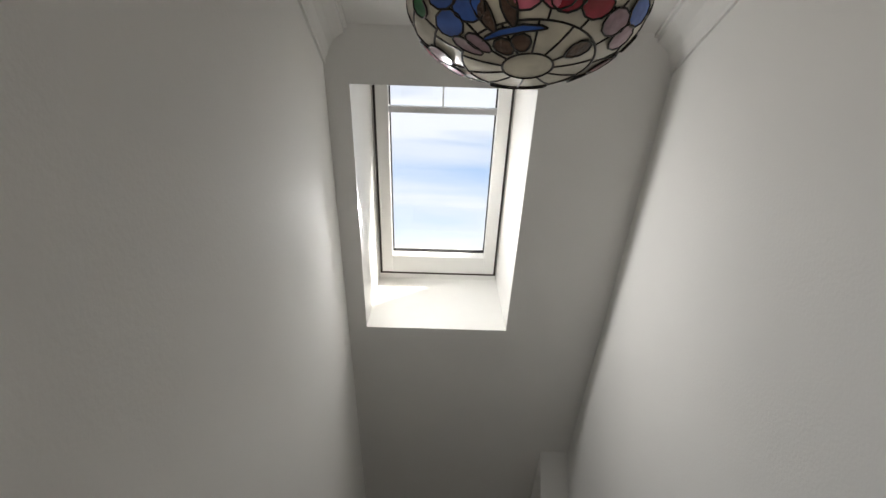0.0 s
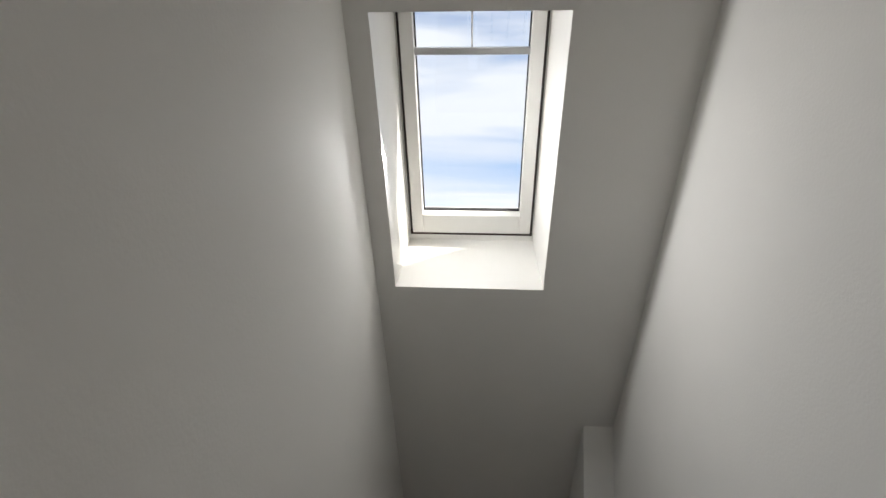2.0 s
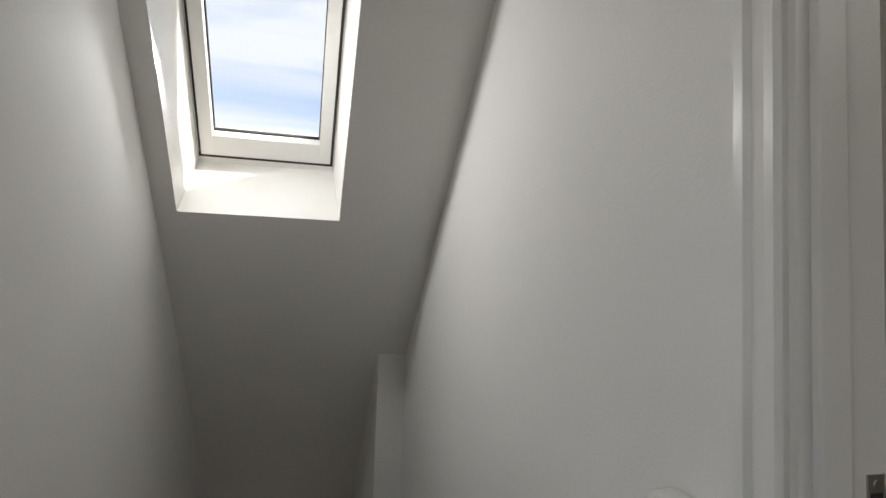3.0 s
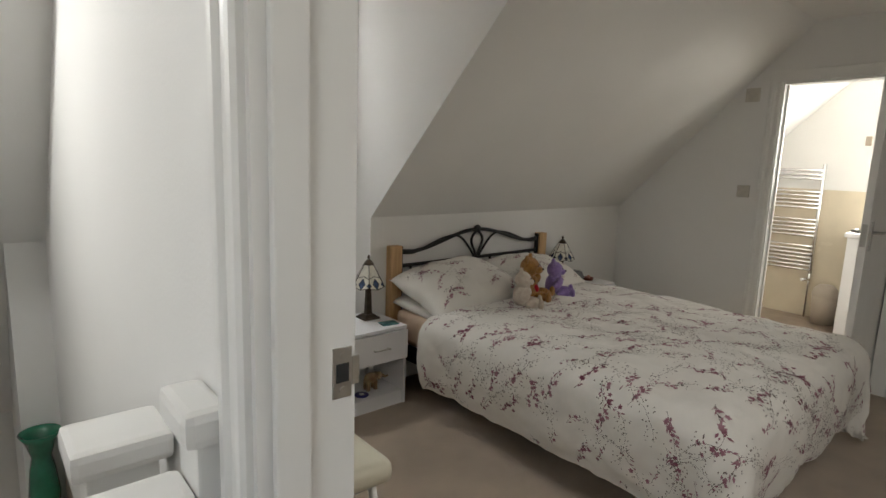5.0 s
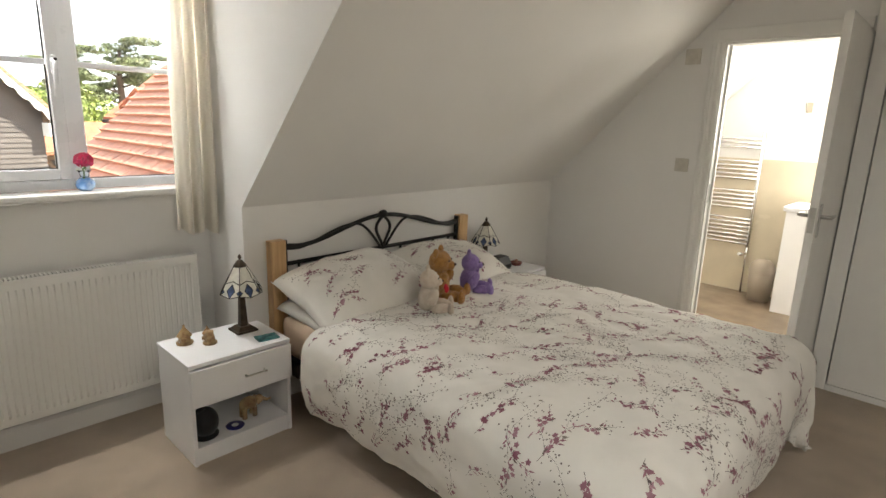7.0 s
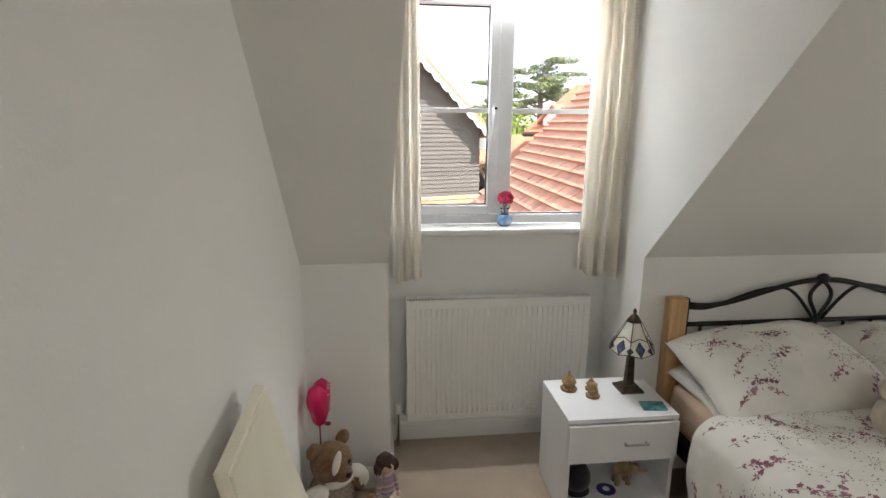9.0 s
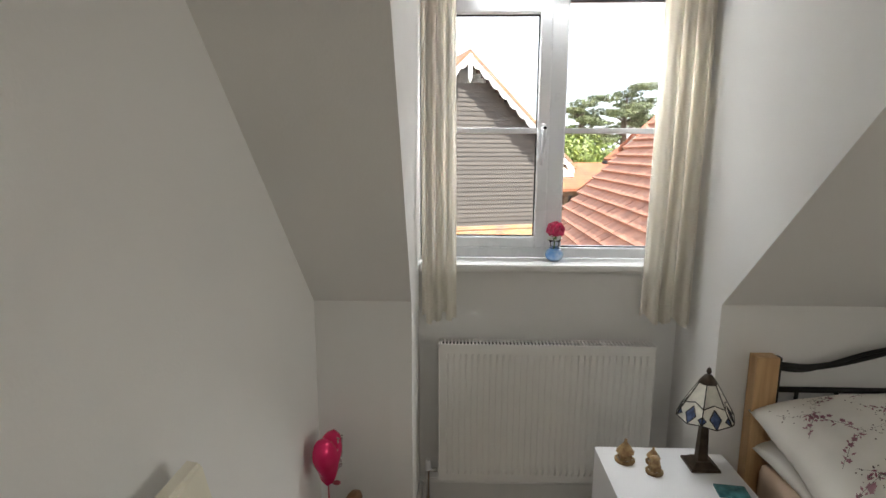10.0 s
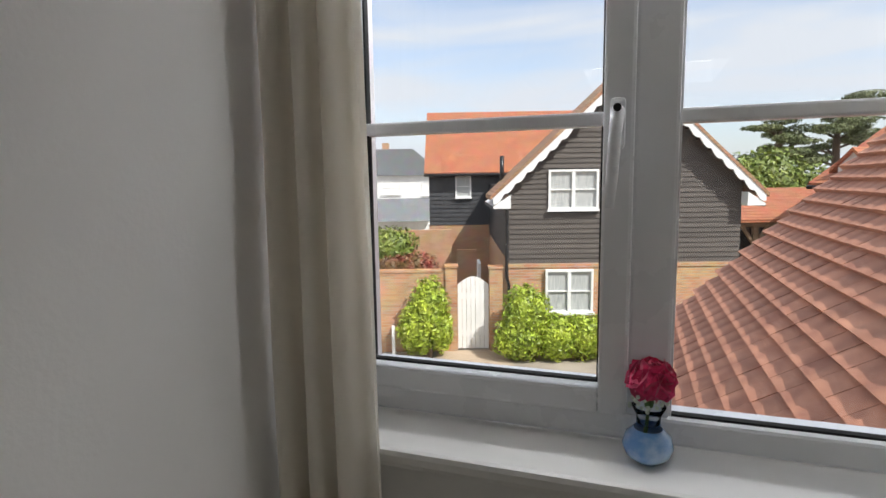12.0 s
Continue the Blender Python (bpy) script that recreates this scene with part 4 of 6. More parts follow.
SG_SLATE = mat("slate_blue_glass", (0.07, 0.10, 0.19), 0.25, vary=0.4, scale=60, second=None)


def table_lamp(x, y, z, label):
    t = thing("table_lamp", label, "table lamp", (x, y, z), "stained glass bedside lamps")
    b = bm_box(x - 0.050, y - 0.050, z, x + 0.050, y + 0.050, z + 0.010, bevel=0.003)
    bm_prism([(x - 0.042, y - 0.042), (x + 0.042, y - 0.042), (x + 0.042, y + 0.042), (x - 0.042, y + 0.042)], "z", z + 0.01, z + 0.026, b)
    for v in b.verts:
        if v.co.z > z + 0.02:
            v.co.x, v.co.y = x + (v.co.x - x) * 0.62, y + (v.co.y - y) * 0.62
    part("foot", b, BRONZE, t, "stepped square bronze foot")
    b = bm_prism([(x - 0.017, y - 0.017), (x + 0.017, y - 0.017), (x + 0.017, y + 0.017), (x - 0.017, y + 0.017)], "z", z + 0.024, z + 0.205, bevel=0.002)
    for v in b.verts:
        if v.co.z > z + 0.1:
            v.co.x, v.co.y = x + (v.co.x - x) * 0.62, y + (v.co.y - y) * 0.62
    part("column", b, BRONZE, t, "tapered bronze column")
    zb, zt, rb, rt, n = z + 0.192, z + 0.312, 0.098, 0.028, 6
    ld = bmesh.new()
    for k in range(n):
        a0, a1 = 2 * math.pi * k / n, 2 * math.pi * (k + 1) / n
        am = (a0 + a1) / 2

        def q(a, r, h):
            return Vector((x + r * math.cos(a), y + r * math.sin(a), h))

        def at(f, h):
            r = rt + (rb - rt) * h
            return q(a0, r, zt + (zb - zt) * h).lerp(q(a1, r, zt + (zb - zt) * h), f)

        b = bmesh.new()
        b.faces.new([b.verts.new(p) for p in (at(0, 0), at(1, 0), at(1, 0.62), at(0.5, 0.52), at(0, 0.62))])
        part("glass_panel", b, SHADEG, t, "cream glass panel")
        b = bmesh.new()
        tip = at(0.5, 1.10)
        b.faces.new([b.verts.new(p) for p in (at(0.5, 0.62), at(0.72, 0.85), tip, at(0.28, 0.85))])
        b.faces.new([b.verts.new(p) for p in (at(0, 0.80), at(0.16, 0.90), at(0, 1.0))])
        b.faces.new([b.verts.new(p) for p in (at(1, 0.80), at(1, 1.0), at(0.84, 0.90))])
        part("blue_diamond", b, SG_SLATE, t, "blue glass diamond")
        b = bmesh.new()
        b.faces.new([b.verts.new(p) for p in (at(0, 0.62), at(0.5, 0.52), at(0.5, 0.62), at(0.28, 0.85), at(0.16, 0.90), at(0, 0.80))])
        b.faces.new([b.verts.new(p) for p in (at(1, 0.62), at(1, 0.80), at(0.84, 0.90), at(0.72, 0.85), at(0.5, 0.62), at(0.5, 0.52))])
        b.faces.new([b.verts.new(p) for p in (at(0.16, 0.90), at(0.28, 0.85), tip, at(0, 1.0))])
        b.faces.new([b.verts.new(p) for p in (at(0.84, 0.90), at(1, 1.0), tip, at(0.72, 0.85))])
        part("glass_panel", b, SHADEG, t, "cream glass panel")
        for pth in ((at(0, 0), at(0, 1.0)), (at(0, 0.62), at(0.5, 0.52), at(1, 0.62)), (at(0.5, 0.62), at(0.72, 0.85), tip, at(0.28, 0.85), at(0.5, 0.62)),
                    (at(0, 1.0), tip, at(1, 1.0)), (at(0, 0.80), at(0.16, 0.90), at(0, 1.0)), (at(1, 0.80), at(0.84, 0.90), at(1, 1.0))):
            bm_tube(pth, 0.0021, 5, ld)
    part("leading", ld, LEAD, t, "dark lead cames")
    part("cap", bm_lathe([(0, 0.340), (0.012, 0.336), (0.03, 0.312), (0.03, 0.308), (0, 0.308)], (x, y, z), 14), BRONZE, t)
    part("finial", bm_lathe([(0, 0.366), (0.006, 0.358), (0.009, 0.348), (0.005, 0.340), (0, 0.338)], (x, y, z), 12), BRONZE, t)
    return t


table_lamp(2.262, 2.580, 0.450, "bronze table lamp with a leaded glass shade")
table_lamp(3.985, 2.560, 0.450, "bronze table lamp with a leaded shade beyond the bed")

# small things on and in the bedside cabinets
CLAY = mat("brown_glazed_clay", (0.24, 0.13, 0.055), 0.5, second=(0.42, 0.29, 0.14), scale=60, bump=0.3, bump_scale=90)
for x, y, s, kind in ((2.005, 2.600, 1.0, 0), (2.085, 2.530, 0.85, 1), (2.100, 2.590, 0.7, 2)):
    t = thing("cottage_ornament", ("tiny thatched clay cottage ornament", "small clay tower ornament", "tiny brown clay house ornament")[kind], "ornament", (x, y, 0.45), "clay ornaments on the cabinet")
    b = bm_lathe([(0, 0), (0.034 * s, 0), (0.036 * s, 0.008), (0.026 * s, 0.012)], (x, y, 0.45), 12)
    part("base", b, CLAY, t)
    b = bm_prism([(x - 0.02 * s, y - 0.018 * s), (x + 0.02 * s, y - 0.018 * s), (x + 0.02 * s, y + 0.018 * s), (x - 0.02 * s, y + 0.018 * s)], "z", 0.458, 0.458 + 0.032 * s, bevel=0.003)
    part("walls", b, CLAY, t)
    if kind == 1:
        b = bm_lathe([(0.023 * s, 0.03), (0.018 * s, 0.052), (0.02 * s, 0.056), (0.0, 0.06)], (x, y, 0.45), 12)
    else:
        b = bm_lathe([(0.033 * s, 0.034 * s), (0.014 * s, 0.060 * s), (0.006 * s, 0.070 * s), (0.005 * s, 0.082 * s), (0, 0.085 * s)], (x, y, 0.452), 8, None, False)
    part("roof", b, CLAY, t)
CARD = mat("teal_photo_card", (0.03, 0.12, 0.14), 0.18, second=(0.10, 0.30, 0.32), scale=30)
cd = thing("teal_coaster", "glossy teal picture coaster on the cabinet", "coaster", (2.30, 2.425, 0.45))
b = bm_box(-0.048, -0.034, 0, 0.048, 0.034, 0.006, bevel=0.001)
bmesh.ops.transform(b, matrix=pose(2.297, 2.425, 0.4501, 0, 0, -8), verts=b.verts)
part("tile", b, CARD, cd)
BVEL = mat("black_velvet", (0.006, 0.006, 0.007), 0.75, vary=0.3, scale=30, sheen=0.2)
b = bm_ball((2.005, 2.44, 0.142), (0.055, 0.055, 0.066), None, 20)
bm_ball((1.985, 2.445, 0.215), (0.026, 0.026, 0.030), b, 14)
bm_ball((2.0, 2.44, 0.085), (0.058, 0.058, 0.012), b, 18)
whole("black_cat_ornament", b, BVEL, "plain black cat ornament on the open shelf", "ornament")
DISC = mat("blue_disc_lacquer", (0.03, 0.03, 0.20), 0.3, vary=0.2, scale=40)
t = thing("blue_disc_coaster", "round dark blue coaster on the open shelf", "coaster", (2.13, 2.43, 0.076))
part("disc", bm_lathe([(0, 0), (0.038, 0), (0.040, 0.003), (0.036, 0.005), (0, 0.005)], (2.13, 2.43, 0.0762), 24), DISC, t)
part("centre", bm_lathe([(0, 0.0065), (0.014, 0.0062), (0.015, 0.005)], (2.13, 2.43, 0.0762), 18), WHITE, t, "pale printed centre")
ELE = mat("carved_brown_wood", (0.20, 0.10, 0.045), 0.4, second=(0.48, 0.36, 0.18), scale=26, bump=0.2, bump_scale=80)
b = bm_ball((2.215, 2.47, 0.142), (0.042, 0.028, 0.030), None, 16)
for dx, dy in ((-0.026, -0.014), (-0.026, 0.014), (0.022, -0.014), (0.022, 0.014)):
    bm_tube([(2.215 + dx, 2.47 + dy, 0.0765), (2.215 + dx, 2.47 + dy, 0.135)], [0.012, 0.011], 8, b)
bm_ball((2.262, 2.462, 0.148), (0.022, 0.019, 0.022), b, 12)
bm_tube([(2.275, 2.458, 0.148), (2.298, 2.452, 0.136), (2.315, 2.448, 0.140)], [0.010, 0.007, 0.005], 8, b)
for s in (-1, 1):
    bm_ball((2.252, 2.464 + s * 0.020, 0.148), (0.012, 0.004, 0.018), b, 10)
whole("elephant_ornament", b, ELE, "carved brown wooden elephant ornament on the shelf", "ornament")
ck = thing("clock_radio", "small black and silver clock radio on the cabinet", "clock radio", (4.10, 2.50, 0.45))
b = bm_prism([(2.46, 0.45), (2.56, 0.45), (2.555, 0.53), (2.485, 0.535), (2.455, 0.49)], "x", 4.045, 4.155, bevel=0.004)
part("case", b, mat("grey_plastic_case", (0.16, 0.16, 0.165), 0.4), ck)
part("display", bm_box(4.052, 2.452, 0.462, 4.148, 2.458, 0.488, bevel=0.001), BLACK, ck, "black display panel")
part("top_panel", bm_box(4.055, 2.49, 0.534, 4.145, 2.55, 0.538, bevel=0.001), BLACK, ck, "black top panel")
td = thing("trinket_dish", "small red-brown trinket dish", "dish", (4.27, 2.50, 0.45))
part("bowl", bm_lathe([(0, 0.002), (0.034, 0), (0.042, 0.022), (0.038, 0.022), (0.03, 0.008), (0, 0.008)], (4.27, 2.50, 0.45), 20), mat("red_clay", (0.20, 0.05, 0.03), 0.4), td)
part("trinket", bm_ball((4.27, 2.50, 0.475), (0.018, 0.014, 0.016), None, 10), mat("pink_trinket", (0.45, 0.22, 0.17), 0.5), td)

# ---- bed ----
BX0, BX1, BY = 2.430, 3.840, 2.632
bd = thing("bed", "double bed with pale oak posts and a black iron headboard", "bed", ((BX0 + BX1) / 2, 1.65, 0))
for x in (BX0, BX1 - 0.078):
    part("headboard_post", bm_box(x, BY - 0.034, 0, x + 0.078, BY + 0.020, 0.842, bevel=0.004), PINE, bd, "pale oak post")
    part("post_strip", bm_box(x + (0.078 if x < 3 else -0.014), BY - 0.02, 0.2, x + (0.092 if x < 3 else 0.0), BY + 0.006, 0.838), BLACK, bd)
HX0, HX1, HXM = BX0 + 0.092, BX1 - 0.092, 3.135


def arc(fn, n=36):
    return [(HX0 + (HX1 - HX0) * i / n, BY - 0.008, fn(abs((HX0 + (HX1 - HX0) * i / n) - HXM) / ((HX1 - HX0) / 2))) for i in range(n + 1)]


part("top_rail", bm_tube(arc(lambda u: 0.798 + 0.106 * (0.5 + 0.5 * math.cos(math.pi * min(1, u * 1.08))) + 0.010 * max(0, u - 0.85) / 0.15), 0.0115, 10), BLACK, bd, "curved black iron top rail")
part("middle_rail", bm_tube([(HX0, BY - 0.008, 0.718), (HX1, BY - 0.008, 0.718)], 0.0105, 10), BLACK, bd)
part("bottom_rail", bm_tube([(HX0, BY - 0.008, 0.38), (HX1, BY - 0.008, 0.38)], 0.010, 10), BLACK, bd)
for s in (-1, 1):
    pts = []
    for i in range(25):
        f = i / 24
        x = HXM + s * (0.020 + (HX1 - HXM - 0.02) * f)
        z = 0.724 + 0.152 * math.sin(min(1, f / 0.30) * math.pi / 2) if f < 0.30 else 0.782 + 0.094 * (0.5 + 0.5 * math.cos((f - 0.30) / 0.70 * math.pi))
        z += 0.014 * max(0, (f - 0.86) / 0.14)
        pts.append((x, BY - 0.012, z))
    part("scroll", bm_tube(pts, 0.0075, 8), BLACK, bd)
    pts = []
    for i in range(15):
        f = i / 14
        pts.append((HXM + s * (0.046 * math.sin(math.pi * f ** 1.5)) + s * 0.004, BY - 0.012, 0.722 + 0.175 * f))
    part("centre_loop", bm_tube(pts, 0.0085, 8), BLACK, bd)
part("rosette", bm_ball((HXM, BY - 0.012, 0.908), (0.030, 0.022, 0.024), None, 12, lump=0.25), BLACK, bd, "cast iron rosette")
for i in range(9):
    x = HX0 + (HX1 - HX0) * (i + 0.5) / 9
    part("spindle", bm_tube([(x, BY - 0.008, 0.38), (x, BY - 0.008, 0.718)], 0.007, 8), BLACK, bd)
part("side_rail", bm_box(BX0 + 0.015, 0.72, 0.20, BX0 + 0.05, BY - 0.034, 0.28, bevel=0.003), BLACK, bd)
part("side_rail", bm_box(BX1 - 0.05, 0.72, 0.20, BX1 - 0.015, BY - 0.034, 0.28, bevel=0.003), BLACK, bd)
for x in (BX0 + 0.16, BX1 - 0.22):
    part("leg", bm_box(x, 0.90, 0, x + 0.06, 0.96, 0.28, bevel=0.004), BLACK, bd)
mt = thing("mattress", "mattress in a fitted peach sheet on the bed", "mattress", (3.135, 1.65, 0.28))
b = bm_box(BX0 + 0.025, 0.72, 0.28, BX1 - 0.025, BY - 0.045, 0.475, bevel=0.045)
part("body", b, SHEET, mt, smooth=True)

# duvet: a sheet that lies on the mattress and hangs over its two sides and foot
QX0, QX1, QYH, QYF = 2.478, 3.850, 2.225, 0.745
QW, QL = QX1 - QX0, QYH - QYF
HANG = 0.50


def duvet_point(s, t):
    """s across from the window side, t from the head to the foot, both in metres of cloth."""
    ds = max(0.0, -s, s - QW)
    side = -1 if s < QW / 2 else 1
    dt = max(0.0, t - QL)
    sx = min(max(s, 0), QW)
    ty = min(t, QL)
    x, y = QX0 + sx, QYH - ty
    p = Vector((s * 1.7, t * 1.7, 0.3))
    puff = 0.018 * noise.noise(p * 1.6) + 0.010 * noise.noise(p * 4.2) + 0.010 * abs(noise.noise(p * 8.5))
    rnd = 0.10
    edge = min(sx, QW - sx, QL - ty)
    top = 0.545 + puff + 0.022 * (1 - math.exp(-edge / 0.12)) - 0.03 * max(0, 1 - (t / 0.12)) ** 2
    d = max(ds, dt) + 0.55 * min(ds, dt)
    if d <= 0:
        return Vector((x, y, top))
    bend = rnd * math.pi / 2
    if d < bend:
        a = d / rnd
        out, down = rnd * math.sin(a), rnd * (1 - math.cos(a))
    else:
        out, down = rnd, rnd + (d - bend)
    k = min(1.0, d / HANG)
    wave = 0.5 + 0.5 * math.sin(13 * t + 2.2 * math.sin(3.1 * t)) if ds >= dt else 0.5 + 0.5 * math.sin(14 * s + 1.7 * math.sin(2.6 * s))
    out += 0.030 * math.sin(math.pi * min(1, k * 1.05)) + k * 0.016 * wave + 0.010 * noise.noise(p * 3.0) + 0.010 * k * noise.noise(p * 9.0) - 0.10 * max(0.0, k - 0.86)
    tot = max(1e-6, math.hypot(ds, dt))
    x += side * out * ds / tot * (1 if ds else 0)
    y -= out * dt / tot
    if ds > 0 and dt > 0:
        c = min(ds, dt)
        x += side * (0.14 if side < 0 else 0.05) * c * (1 + 0.8 * math.sin(9 * (ds - dt)))
        y -= 0.16 * c * (1 - 0.8 * math.sin(9 * (ds - dt)))
    drop = 0.98 - (0.07 * ds / (ds + dt) if side < 0 else 0.0)
    z = top - down * drop
    hem = 0.055 + 0.012 * math.sin(5 * (s + t)) * k
    return Vector((x, y, max(z, hem)))


def grid_mesh(fn, s0, s1, t0, t1, n, m):
    bm = bmesh.new()
    vs = [[bm.verts.new(fn(s0 + (s1 - s0) * i / n, t0 + (t1 - t0) * j / m)) for i in range(n + 1)] for j in range(m + 1)]
    for a, c in zip(vs, vs[1:]):
        for i in range(n):
            bm.faces.new((a[i], a[i + 1], c[i + 1], c[i])).smooth = True
    return bm


dv = thing("duvet", "white duvet printed with plum blossom sprigs and dots", "duvet", (3.15, 1.45, 0.5))


def stroke(bm, fn, a, c, w, lift):
    """A thin printed line on a cloth between two of its places."""
    a, c = Vector(a), Vector(c)
    d = (c - a)
    if d.length < 1e-6:
        return
    n = Vector((-d.y, d.x)).normalized() * w
    q = [a + n, a - n, c - n * 0.7, c + n * 0.7]
    bm.faces.new([bm.verts.new(fn(p.x, p.y) + lift(p.x, p.y)) for p in q])


def blot(bm, fn, c, r, lift, n=6, turn=0.0, squash=1.0):
    ps = []
    for k in range(n):
        w = 2 * math.pi * k / n + turn
        ps.append((c[0] + r * math.cos(w), c[1] + r * squash * math.sin(w)))
    bm.faces.new([bm.verts.new(fn(*p) + lift(*p)) for p in ps])


def sprigs(fn, s0, s1, t0, t1, pitch, seed, lift, scale=1.0):
    """Rows of blossom sprigs with dotted twigs wandering between them, printed on a cloth."""
    rnd = random.Random(seed)
    plum, ink = bmesh.new(), bmesh.new()

    def inside(p):
        return s0 < p.x < s1 and t0 < p.y < t1

    def leaf(bm, p, a, ln, w):
        d = Vector((math.cos(a), math.sin(a)))
        n = Vector((-d.y, d.x)) * w
        q = [p, p + d * ln * 0.45 + n, p + d * ln, p + d * ln * 0.45 - n]
        if all(inside(c) for c in q):
            bm.faces.new([bm.verts.new(fn(c.x, c.y) + lift(c.x, c.y)) for c in q])

    row, y = 0, t0 + 0.02
    while y < t1:
        x = s0 + (0.5 * pitch if row % 2 else 0.02)
        while x < s1:
            c = Vector((x + rnd.uniform(-0.2, 0.2) * pitch, y + rnd.uniform(-0.2, 0.2) * pitch))
            ang = rnd.choice((0.45, 0.45, 0.7, 2.6)) + rnd.uniform(-0.25, 0.25)
            big = rnd.random() < 0.62
            ln = (0.13 if big else 0.07) * scale * rnd.uniform(0.8, 1.2)
            p, seg = c.copy(), 6
            for k in range(seg):
                d = Vector((math.cos(ang), math.sin(ang)))
                q = p + d * ln / seg
                if inside(p) and inside(q):
                    stroke(ink, fn, p, q, 0.0008 * scale, lift)
                for m in range(rnd.randint(2, 3) if big else 1):
                    side = rnd.choice((-1, 1))
                    a = ang + side * rnd.uniform(0.3, 1.1)
                    st = q + Vector((rnd.gauss(0, 0.007), rnd.gauss(0, 0.007))) * scale
                    leaf(plum if rnd.random() < 0.88 else ink, st, a, rnd.uniform(0.011, 0.024) * scale, rnd.uniform(0.0024, 0.0044) * scale)
                ang += rnd.gauss(0, 0.16)
                p = q
            for m in range(rnd.randint(3, 6) if big else 1):
                f = c.lerp(p, rnd.uniform(0.2, 0.9)) + Vector((rnd.gauss(0, 0.012), rnd.gauss(0, 0.012))) * scale
                turn = rnd.uniform(0, 6.28)
                for k in range(5):
                    leaf(plum, f, turn + k * 1.2566, 0.0105 * scale, 0.0040 * scale)
            # a dotted twig runs on from the sprig
            ang += rnd.uniform(-0.8, 0.8)
            for k in range(15 if rnd.random() < 0.7 else 3):
                q = p + Vector((math.cos(ang), math.sin(ang))) * 0.017 * scale
                if inside(p) and inside(q):
                    stroke(ink, fn, p, q, 0.00045 * scale, lift)
                    for m in range(3):
                        o = q + Vector((rnd.gauss(0, 0.018), rnd.gauss(0, 0.018))) * scale
                        if inside(o):
                            blot(ink, fn, o, rnd.uniform(0.0020, 0.0034) * scale, lift, 5)
                ang += rnd.gauss(0.05, 0.17)
                p = q
            x += pitch
        y += pitch * 0.72
        row += 1
    return plum, ink


def duvet_lift(s, t):
    e = 0.004
    p = duvet_point(s, t)
    n = (duvet_point(s + e, t) - p).cross(duvet_point(s, t + e) - p)
    if n.length < 1e-12:
        return Vector((0, 0, 0.002))
    n.normalize()
    core = Vector((min(max(p.x, 2.75), 3.55), min(max(p.y, 1.05), 2.15), 0.36))
    if n.dot(p - core) < 0:
        n = -n
    return n * 0.0028


b = grid_mesh(duvet_point, -HANG, QW + HANG, 0.0, QL + HANG, 190, 160)
join(b, grid_mesh(lambda s, t: duvet_point(s, t) - duvet_lift(s, t) * 7, -HANG, QW + HANG, 0.0, QL + HANG, 60, 50))
part("cover", b, COTTON, dv)
plum, ink = sprigs(duvet_point, -HANG + 0.01, QW + HANG - 0.01, 0.02, QL + HANG - 0.01, 0.165, 3, duvet_lift, 1.0)
tagged(part("blossom_print", plum, PLUM, dv, "plum blossom print"), kind="stuff")
tagged(part("twig_print", ink, INK, dv, "grey twig and dot print"), kind="stuff")


def pillow(c, w, d, h, rot, label, seed):
    m = pose(*c, *rot)

    def fn(s, t, up=1):
        u, v = 2 * s / w - 1, 2 * t / d - 1
        k = max(0.0, (1 - abs(u) ** 3.0)) ** 0.55 * max(0.0, (1 - abs(v) ** 2.8)) ** 0.55
        ear = 1 - 0.07 * (1 - abs(v)) * abs(u) ** 4
        e2 = 1 - 0.06 * (1 - abs(u)) * abs(v) ** 4
        z = up * h / 2 * k + (0.016 * noise.noise(Vector((s * 6, t * 6, seed))) + 0.008 * noise.noise(Vector((s * 17, t * 17, seed)))) * k
        z -= 0.035 * abs(u) ** 3 + 0.03 * max(0.0, -v) ** 3
        return m @ Vector((u * w / 2 * ear, v * d / 2 * e2, z))

    t = thing("pillow", label, "pillow", c, "pillows on the bed")
    b = grid_mesh(lambda s, q: fn(s, q, 1), 0, w, 0, d, 44, 32)
    join(b, grid_mesh(lambda s, q: fn(s, q, -1), 0, w, 0, d, 44, 32))
    bmesh.ops.remove_doubles(b, verts=b.verts, dist=0.0005)
    bmesh.ops.recalc_face_normals(b, faces=b.faces)
    part("case", b, COTTON, t)
    nrm = (m.to_3x3() @ Vector((0, 0, 1))) * 0.0026
    pl, ik = sprigs(fn, 0.03, w - 0.03, 0.03, d - 0.03, 0.17, seed, lambda s, q: nrm, 0.9)
    tagged(part("blossom_print", pl, PLUM, t, "plum blossom print"), kind="stuff")
    tagged(part("twig_print", ik, INK, t, "grey twig print"), kind="stuff")


pillow((2.80, 2.40, 0.525), 0.70, 0.46, 0.12, (5, 0, 2), "white sprigged pillow lying under another", 11)
pillow((2.80, 2.37, 0.625), 0.74, 0.50, 0.20, (17, -3, 1), "plump white sprigged pillow with a floppy corner", 12)
pillow((3.47, 2.40, 0.525), 0.70, 0.46, 0.12, (5, 0, -2), "white sprigged pillow lying under another", 13)
pillow((3.47, 2.39, 0.615), 0.74, 0.48, 0.18, (14, 2, -2), "plump white sprigged pillow behind the teddy bears", 14)


# ---- soft toys ----
def plush(name, colour, second):
    return mat(name, colour, 0.95, second=second, scale=40, bump=0.9, bump_scale=300, sheen=0.2)


NOSE = mat("dark_toy_nose", (0.012, 0.009, 0.008), 0.3)


